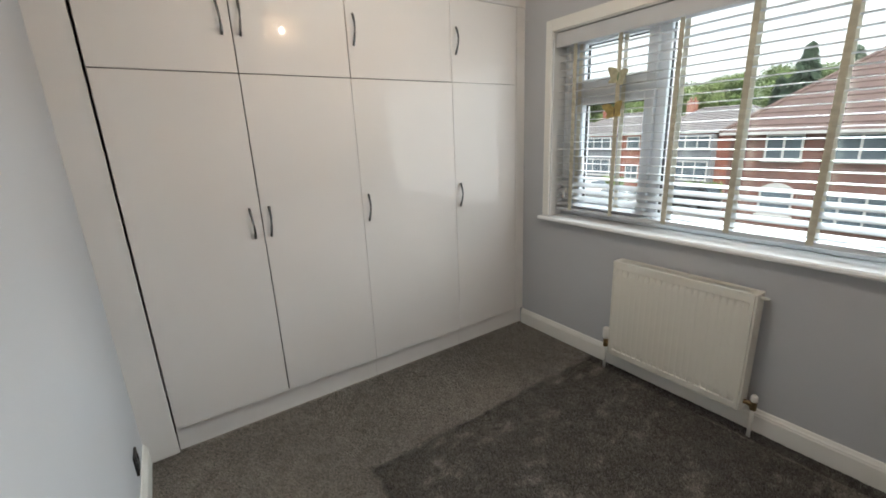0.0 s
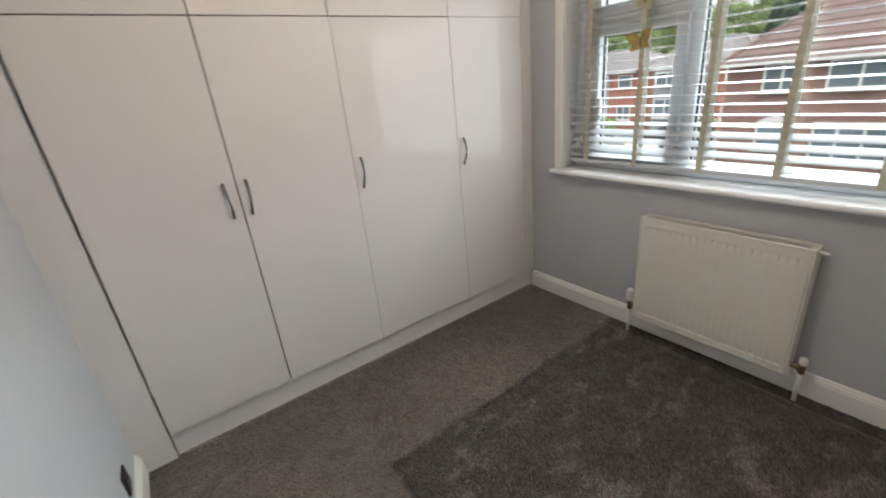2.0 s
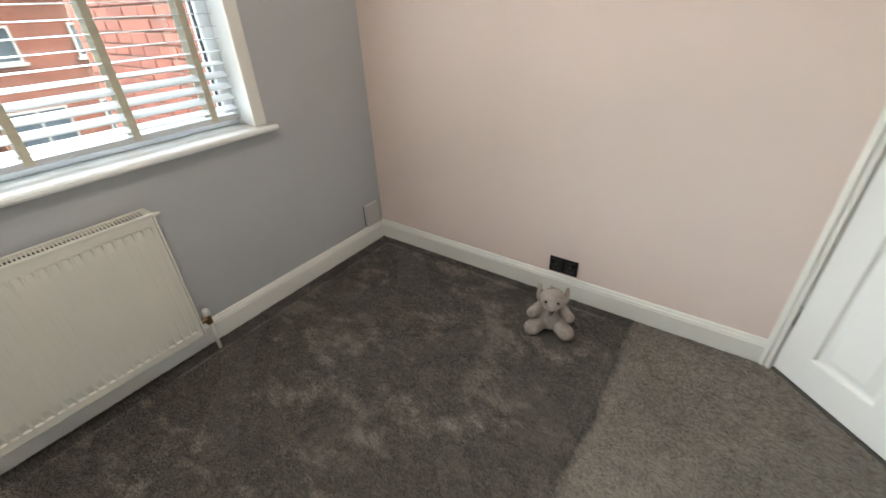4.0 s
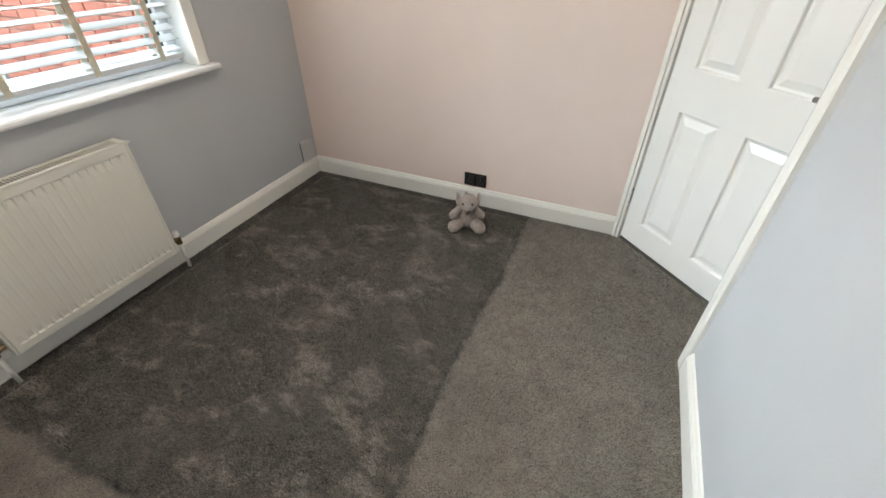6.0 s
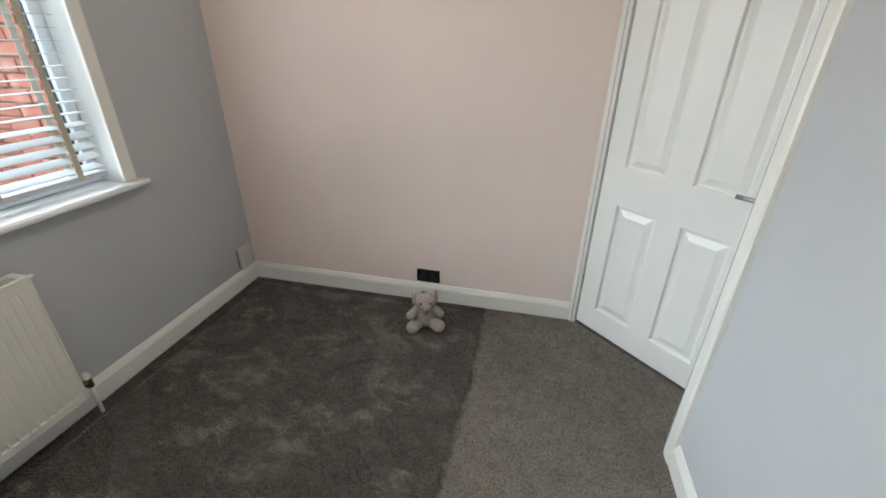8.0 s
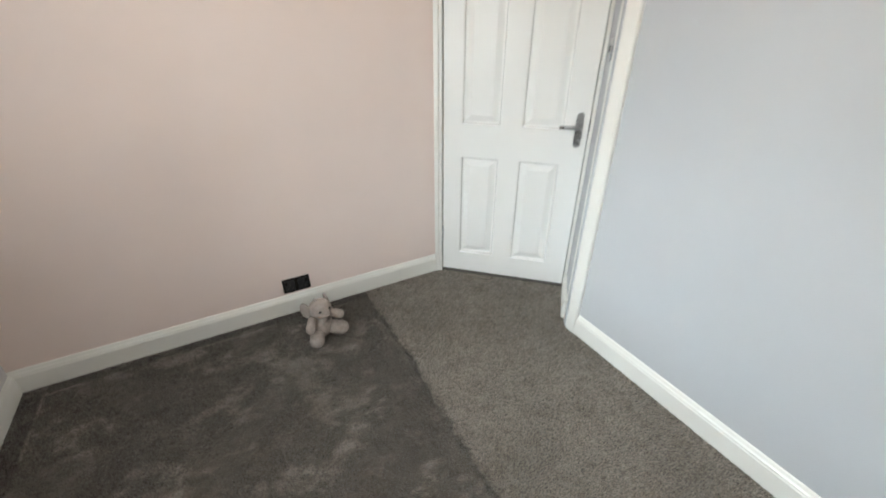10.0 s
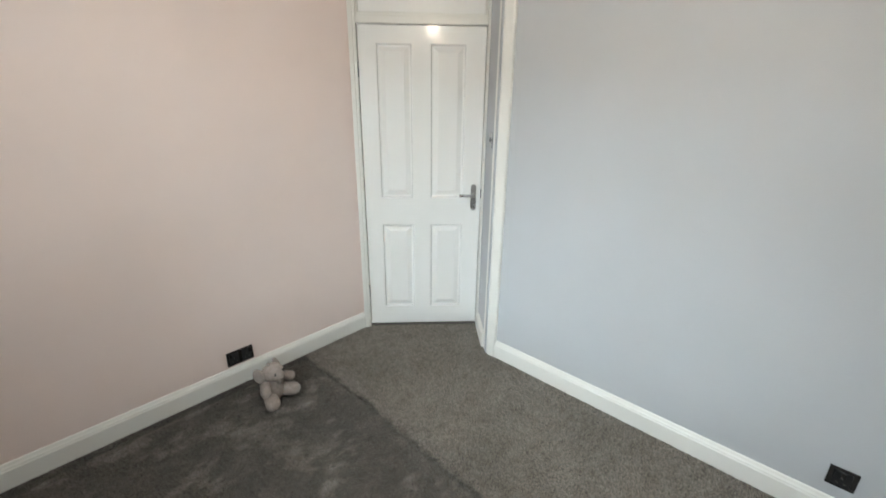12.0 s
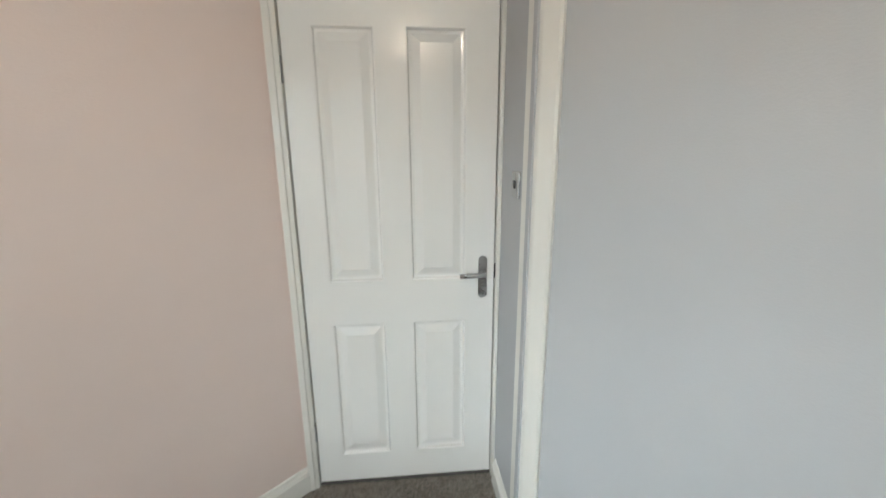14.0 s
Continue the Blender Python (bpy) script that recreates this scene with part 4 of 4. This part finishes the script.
structure("ground", one_box((-700, -700, GROUND - 0.4), (900, 700, GROUND)), LAWN, "flat suburban ground of grass and gardens", "ground")
structure("wall_below", one_box((-0.55, -0.29, GROUND), (2.71, 3.59, -0.125)), RED_BRICK, "plain brick storey under the room", "wall")
structure("road", one_box((9.6, -120, GROUND), (15.6, 120, GROUND + 0.02)), ASPHALT, "dark asphalt street", "road")
for name, x0, x1 in (("pavement_near", 7.8, 9.6), ("pavement_far", 15.6, 17.4)):
    structure(name, one_box((x0, -120, GROUND), (x1, 120, GROUND + 0.12), 0.02), PAVING, "pale concrete pavement with raised kerb", "pavement")
structure("drive", one_box((2.75, -8, GROUND), (7.8, 14, GROUND + 0.03)), ASPHALT, "dark tarmac front drives", "drive")

structure("side_road", one_box((17.75, 9.6, GROUND), (34.0, 60, GROUND + 0.04)), PAVING, "pale worn concrete side road and forecourts", "road")

# brick flank beside the window: core, then single bricks on the face that the room looks at
FLANK_Y, FLANK_X = 0.40, 5.15
flank = thing("brick_wing", (2.73, FLANK_Y, GROUND), "projecting red-orange brick flank wall beside the window", "wall", kind="structure")
MORTAR = varied("brown_mortar", (0.20, 0.125, 0.095), 0.9, 0.2, 2.0, 30.0, 0.004)
part("core", one_box((0, -2.6, 0), (FLANK_X - 2.73, -0.012, 7.2)), MORTAR, flank, "dull brown mortar")
BRICK_RED = material("orange_red_brick", (0.4, 0.13, 0.08), 0.85)
info = BRICK_RED.node_tree.nodes.new("ShaderNodeObjectInfo")
tone = ramp(BRICK_RED, info.outputs["Random"], [(0.0, (0.24, 0.060, 0.038)), (0.5, (0.34, 0.098, 0.060)), (1.0, (0.29, 0.090, 0.058))])
spot = ramp(BRICK_RED, noise_of(BRICK_RED, 18.0, 5.0), [(0.3, (0.72, 0.7, 0.7)), (0.7, (1.1, 1.1, 1.1))])
wire(BRICK_RED, mix(BRICK_RED, 1.0, tone, spot, 'MULTIPLY'), shader(BRICK_RED).inputs["Base Color"])
bump(BRICK_RED, noise_of(BRICK_RED, 90.0, 4.0), 0.6, 0.004)

WHITE_FRAME = varied("white_house_joinery", (0.52, 0.53, 0.54), 0.35)


def house_window(parent, x, y0, y1, z0, z1, lights, top=False):
    """A white window on a front that faces -x: frame, bars, sill and panes."""
    bm = bmesh.new()
    f = 0.07
    for a, b in (((x - 0.05, y0, z0), (x + 0.06, y0 + f, z1)), ((x - 0.05, y1 - f, z0), (x + 0.06, y1, z1)), ((x - 0.05, y0 + f, z0), (x + 0.06, y1 - f, z0 + f)), ((x - 0.05, y0 + f, z1 - f), (x + 0.06, y1 - f, z1))):
        box(bm, a, b)
    for k in range(1, lights):
        y = y0 + (y1 - y0) * k / lights
        box(bm, (x - 0.04, y - 0.04, z0 + f), (x + 0.06, y + 0.04, z1 - f))
    if top:
        box(bm, (x - 0.04, y0 + f, z1 - (z1 - z0) * 0.3 - 0.03), (x + 0.05, y1 - f, z1 - (z1 - z0) * 0.3 + 0.03))
    w = part("window", bm, WHITE_FRAME, parent)
    part("pane", one_box((x + 0.0, y0 + f, z0 + f), (x + 0.03, y1 - f, z1 - f)), DARK_PANE, w)
    part("sill", one_box((x - 0.12, y0 - 0.08, z0 - 0.09), (x + 0.02, y1 + 0.08, z0), 0.01), WHITE_FRAME, w)


def window_arch(parent, x, y0, y1, z, rise):
    """A white segmental head over a window."""
    bm = bmesh.new()
    prism(bm, [(y0 + (y1 - y0) * k / 12, z + rise * math.sin(math.pi * k / 12)) for k in range(13)] + [(y1, z - 0.02), (y0, z - 0.02)], 'x', x - 0.05, x + 0.05)
    part("window_arch", bm, WHITE_FRAME, parent)


def hip_roof(parent, x0, x1, y0, y1, z0, z1, hip0, hip1, mat, rows=14):
    """A hipped roof in overlapping tile courses. hip0, hip1: how far the ridge stops short of each end."""
    bm = bmesh.new()
    xr, o = (x0 + x1) / 2, 0.35

    def ring(u, lift):
        return [(x0 - o + (xr - x0 + o) * u, y0 - o + (hip0 + o) * u, z0 + (z1 - z0) * u + lift), (x1 + o + (xr - x1 - o) * u, y0 - o + (hip0 + o) * u, z0 + (z1 - z0) * u + lift),
                (x1 + o + (xr - x1 - o) * u, y1 + o - (hip1 + o) * u, z0 + (z1 - z0) * u + lift), (x0 - o + (xr - x0 + o) * u, y1 + o - (hip1 + o) * u, z0 + (z1 - z0) * u + lift)]
    for k in range(rows):
        a = [bm.verts.new(p) for p in ring(k / rows, 0.05)]
        b = [bm.verts.new(p) for p in ring((k + 1) / rows, 0.0)]
        c = [bm.verts.new(p) for p in ring(k / rows, 0.0)]
        for q in range(4):
            bm.faces.new((a[q], a[(q + 1) % 4], b[(q + 1) % 4], b[q]))
            bm.faces.new((c[q], c[(q + 1) % 4], a[(q + 1) % 4], a[q]))
    bmesh.ops.recalc_face_normals(bm, faces=bm.faces[:])
    r = part("roof", bm, mat, parent)
    bm = bmesh.new()
    ends = ring(1.0, 0.03)
    rod(bm, ends[0], ends[3], 0.12, sides=10)
    for p, e in zip(ring(0.0, 0.06), (ends[0], ends[1], ends[2], ends[3])):
        rod(bm, p, e, 0.09, sides=8)
    part("ridge_tiles", bm, mat, r)
    bm = bmesh.new()
    box(bm, (x0 - o - 0.02, y0 - o, z0 - 0.10), (x0 - o + 0.1, y1 + o, z0 + 0.02))
    part("gutter", bm, WHITE_FRAME, r)


def house(x0, x1, y0, y1, eave, ridge, hips, wall_mat, roof_mat, windows, label, chimney=None):
    h = thing("house", (0, 0, 0), label, "house", "houses across the street")
    part("wall", one_box((x0, y0, GROUND), (x1, y1, eave)), wall_mat, h)
    hip_roof(h, x0, x1, y0, y1, eave, ridge, hips[0], hips[1], roof_mat)
    for w in windows:
        house_window(h, x0 - 0.02, *w)
    if chimney:
        cx, cy, cz = chimney
        bm = one_box((cx - 0.3, cy - 0.34, cz - 1.6), (cx + 0.3, cy + 0.34, cz - 0.15), 0.02)
        c = part("chimney", bm, RED_BRICK, h)
        for dy in (-0.17, 0.17):
            bm = bmesh.new()
            rod(bm, (cx, cy + dy, cz - 0.15), (cx, cy + dy, cz + 0.12), 0.10, 0.08)
            part("chimney_pot", bm, RED_BRICK, c)
    return h


near = house(22.0, 31.0, -0.2, 9.2, 1.05, 4.6, (3.5, 4.3), PURPLE_BRICK, TILE_BROWN,
             [(6.55, 7.85, -0.10, 0.93, 2), (3.9, 5.8, -0.10, 0.93, 2), (0.8, 2.6, -0.10, 0.93, 2), (6.6, 7.8, -2.45, -1.3, 1), (3.6, 5.9, -2.7, -1.3, 3), (0.7, 2.6, -2.7, -1.3, 2)],
             "plum brick semi-detached house with brown hipped roof")
window_arch(near, 21.98, 6.6, 7.8, -1.3, 0.24)
side = house(20.0, 29.0, -9.5, -0.9, 2.3, 5.4, (3.0, 3.0), RED_BRICK, TILE_BROWN,
             [(-2.4, -1.15, 0.1, 1.15, 2), (-5.6, -3.9, 0.1, 1.15, 2), (-2.9, -1.2, -2.7, -1.3, 2), (-6.0, -3.9, -2.7, -1.3, 3)],
             "bright red brick house with white windows")
for k in range(4):
    y = 12.6 + 8.2 * k
    h = house(35.0, 43.0, y, y + 7.9, 0.95, 2.7, (2.2, 2.2), RED_BRICK, TILE_GREY,
              [(y + 0.5, y + 1.7, -0.3, 0.7, 1), (y + 0.5, y + 1.7, -2.9, -1.7, 2)],
              "red brick terraced house with grey slate roof and bay", (39, y + 6.6, 3.6))
    part("bay", one_box((34.2, y + 2.6, GROUND), (35.05, y + 6.4, 0.75), 0.03), FAR_GREY, h, "dark grey clad bay")
    house_window(h, 34.15, y + 2.75, y + 6.25, -0.25, 0.68, 4)
    house_window(h, 34.15, y + 2.75, y + 6.25, -2.6, -1.2, 4)

structure("garden_wall", one_box((17.5, -60, GROUND), (17.75, 9.5, GROUND + 0.75), 0.02), RED_BRICK, "low red brick garden wall along the pavement", "garden wall")


def clump_mesh(name, mat, seed, leaves=950, radius=1.0, leaf=0.085):
    rng = np.random.default_rng(seed)
    verts, faces = [], []
    for k in range(leaves):
        d = rng.normal(size=3)
        d /= np.linalg.norm(d)
        p = d * radius * (0.55 + 0.5 * rng.random()) * np.array([1, 1, 0.8])
        u = rng.normal(size=3)
        u /= np.linalg.norm(u)
        v = np.cross(u, d + 0.01)
        v /= np.linalg.norm(v) + 1e-6
        s = leaf * (0.6 + 0.8 * rng.random())
        i = len(verts)
        verts += [tuple(p - u * s), tuple(p + v * s * 0.6), tuple(p + u * s), tuple(p - v * s * 0.6)]
        faces.append((i, i + 1, i + 2, i + 3))
    me = bpy.data.meshes.new(name)
    me.from_pydata(verts, [], faces)
    me.materials.append(mat)
    return me


CLUMPS = [clump_mesh("leaf_clump", m, k) for k, m in enumerate((LEAF, LEAF_PALE, LEAF))]


def broad_tree(x, y, top, spread, seed, base=GROUND):
    rng = random.Random(seed)
    t = thing("tree", (x, y, base), "full green broadleaf tree behind the houses", "tree", "trees behind the houses")
    hgt = top - base
    bm = bmesh.new()
    sweep(bm, [(0, 0, 0), (0.1, 0.05, hgt * 0.3), (0.0, 0.2, hgt * 0.7)], [0.35, 0.25, 0.1], 8)
    for k in range(5):
        a = k * 1.3
        sweep(bm, [(0.05, 0.1, hgt * (0.3 + 0.06 * k)), (spread * 0.4 * math.cos(a), spread * 0.4 * math.sin(a), hgt * (0.5 + 0.06 * k))], [0.13, 0.04], 6)
    part("trunk", bm, BARK, t)
    bm = bmesh.new()
    for k in range(44):
        a, r = rng.uniform(0, math.tau), spread * math.sqrt(rng.random()) * 0.85
        z = hgt * rng.uniform(0.38, 0.90) - 0.25 * r * r / spread
        s = rng.uniform(0.22, 0.38) * spread
        src = bmesh.new()
        src.from_mesh(CLUMPS[k % 3])
        bmesh.ops.scale(src, verts=src.verts[:], vec=(s, s, s * 0.85))
        bmesh.ops.translate(src, verts=src.verts[:], vec=(r * math.cos(a), r * math.sin(a), z))
        me = bpy.data.meshes.new("shift")
        src.to_mesh(me)
        src.free()
        bm.from_mesh(me)
        bpy.data.meshes.remove(me)
    part("crown", bm, LEAF if seed % 2 else LEAF_PALE, t)
    return t


first = broad_tree(60, 20, 8.3, 6.0, 1)
second = broad_tree(62, 29, 7.8, 5.8, 2)
rng = random.Random(5)
for k in range(22):
    src = first if k % 2 else second
    y = 4 + k * 3.1 + rng.uniform(-1, 1)
    s = rng.uniform(0.88, 1.08)
    c = copy_thing(src, pose(66 + rng.uniform(-4, 8), y, GROUND - 0.3, 0, 0, rng.uniform(0, 360)))
    c.scale = (s, s, s)


def hedge(y0, y1):
    """A clipped hedge: a long mass of small leaves."""
    g = np.random.default_rng(int(y0 * 10))
    k = 2600
    p = np.stack([g.normal(0, 0.22, k), g.uniform(y0, y1, k), g.uniform(0.05, 1.15, k) + 0.08 * g.normal(size=k)], 1)
    u, v = g.normal(0, 0.07, (k, 3)), g.normal(0, 0.07, (k, 3))
    me = bpy.data.meshes.new("hedge")
    me.from_pydata(np.stack([p - u, p + v, p + u, p - v], 1).reshape(-1, 3).tolist(), [], np.arange(4 * k).reshape(-1, 4).tolist())
    me.materials.append(LEAF_PALE)
    ob = new("hedge", me)
    ob.location = (31.5, 0, GROUND)
    tagged(ob, "clipped green hedge in front of the terrace", "hedge", "hedges before the terrace")


hedge(13.2, 15.6)
hedge(20.5, 22.6)
hedge(29.0, 31.5)


def conifer(x, y, top, spread, seed):
    rng = random.Random(seed)
    t = thing("conifer", (x, y, GROUND), "tall dark green conifer behind the houses", "tree", "trees behind the houses")
    hgt = top - GROUND
    bm = bmesh.new()
    rod(bm, (0, 0, 0), (0, 0, hgt * 0.97), 0.25, 0.03, 8)
    part("trunk", bm, BARK, t)
    verts, faces = [], []
    for k in range(2600):
        u = rng.random() ** 0.8
        a = rng.uniform(0, math.tau)
        lim = spread * (1 - u) * (0.75 + 0.25 * math.sin(u * 60 + 3 * a)) + 0.06
        r0 = lim * rng.uniform(0.4, 1.0)
        z = hgt * (0.12 + 0.88 * u) - 0.25 * r0
        c, s = math.cos(a), math.sin(a)
        w = 0.10 + 0.12 * (1 - u)
        i = len(verts)
        verts += [(r0 * c, r0 * s, z + 0.12), (r0 * c - w * s, r0 * s + w * c, z), ((r0 + 0.35) * c, (r0 + 0.35) * s, z - 0.18), (r0 * c + w * s, r0 * s - w * c, z)]
        faces.append((i, i + 1, i + 2, i + 3))
    me = bpy.data.meshes.new("crown")
    me.from_pydata(verts, [], faces)
    me.materials.append(NEEDLE)
    ob = new("crown", me)
    ob.parent = t


conifer(42, 12.6, 7.0, 4.2, 3)
conifer(43, 10.2, 6.4, 4.4, 4)
conifer(44, 14.8, 5.0, 2.0, 6)


def car(x, y, paint, label, rz=90.0):
    """A parked hatchback, nose along local +x."""
    c = thing("parked_car", (x, y, GROUND + 0.02), label, "car", "parked cars", rz=rz)
    outline = [(-2.0, 0.35), (-2.05, 0.75), (-1.95, 0.98), (-1.6, 1.38), (-1.2, 1.47), (0.1, 1.45), (0.95, 1.0), (1.75, 0.88), (2.05, 0.68), (2.08, 0.35)]
    bm = bmesh.new()
    prism(bm, outline, 'y', -0.86, 0.86)
    for v in bm.verts:
        if v.co.z > 1.0:
            v.co.y *= 1 - 0.28 * (v.co.z - 1.0)
    bmesh.ops.bevel(bm, geom=bm.edges[:], offset=0.06, segments=2, affect='EDGES')
    body = part("body", bm, paint, c)
    for sy in (-1, 1):
        bm = bmesh.new()
        prism(bm, [(-1.45, 1.0), (-1.25, 1.33), (0.02, 1.33), (0.62, 1.0)], 'y', sy * 0.80 - 0.05, sy * 0.80 + 0.06)
        part("side_window", bm, DARK_PANE, body)
    bm = bmesh.new()
    prism(bm, [(0.22, 1.40), (0.86, 1.03), (0.92, 1.07), (0.26, 1.45)], 'y', -0.66, 0.66)
    part("windscreen", bm, DARK_PANE, body)
    bm = bmesh.new()
    prism(bm, [(-1.92, 1.05), (-1.62, 1.36), (-1.68, 1.42), (-2.0, 1.08)], 'y', -0.64, 0.64)
    part("rear_window", bm, DARK_PANE, body)
    for sx in (-1.25, 1.3):
        for sy in (-1, 1):
            bm = bmesh.new()
            rod(bm, (sx, sy * 0.70, 0.31), (sx, sy * 0.90, 0.31), 0.31, sides=20)
            w = part("wheel", bm, RUBBER, c)
            bm = bmesh.new()
            rod(bm, (sx, sy * 0.895, 0.31), (sx, sy * 0.91, 0.31), 0.19, sides=14)
            part("rim", bm, CAR_SILVER, w)


car(14.6, 9.5, CAR_WHITE, "white hatchback parked by the far kerb")
car(14.6, 3.6, CAR_SILVER, "silver hatchback parked by the far kerb")
car(14.7, -2.6, CAR_WHITE, "white hatchback parked by the far kerb near the red house")
car(14.7, 16.2, CAR_RED, "red hatchback parked by the far kerb")
car(21.5, 12.4, CAR_WHITE, "white hatchback parked on the forecourt", 20.0)
car(24.5, 16.5, CAR_SILVER, "silver hatchback parked on the forecourt", 80.0)
car(27.5, 21.5, CAR_WHITE, "white hatchback parked before the terrace", 85.0)
car(28.5, 14.2, BLACK, "black hatchback parked before the terrace", 88.0)
car(10.7, 6.4, CAR_SILVER, "silver hatchback parked by the near kerb")
car(5.6, 4.2, CAR_DARK, "dark grey hatchback parked on the front drive", 0.0)

pipe = thing("drainpipe", (FLANK_X + 0.12, FLANK_Y - 0.1, GROUND), "grey plastic drainpipe on the brick flank", "drainpipe")
bm = bmesh.new()
rod(bm, (0, 0, 0), (0, 0, 6.6), 0.034)
part("pipe", bm, PIPE, pipe, smooth=True)
bm = bmesh.new()
for z in (1.2, 3.0, 4.8):
    rod(bm, (0, 0, z), (0, 0, z + 0.05), 0.042)
part("bracket", bm, PIPE, pipe)

# ---- single bricks of the flank, nearest stretch; the rest joined ----
brick_mesh = bpy.data.meshes.new("brick")
bm = one_box((0.0, -0.10, 0.0), (0.215, 0.0, 0.065), 0.003, 1)
bm.to_mesh(brick_mesh)
bm.free()
brick_mesh.materials.append(BRICK_RED)
rng = random.Random(11)
rest = bmesh.new()
length = FLANK_X - 2.73
count = 0
for row in range(95):
    z = row * 0.075
    x = -0.1125 if row % 2 else 0.0
    while x < length - 0.05:
        inside = -0.25 < z + GROUND - 0.75 < 1.75 and x > -0.01 and x + 0.215 < length
        if inside and count < 300:
            b = new("brick", brick_mesh)
            b.parent = flank
            b.location = (x + rng.uniform(-0.002, 0.002), rng.uniform(-0.003, 0.002), z + rng.uniform(-0.001, 0.001))
            count += 1
        else:
            box(rest, (max(x, 0.0), -0.10, z), (min(x + 0.215, length), rng.uniform(-0.003, 0.002), z + 0.065))
        x += 0.225
tagged(part("brick_courses", rest, BRICK_RED, flank), kind="stuff")
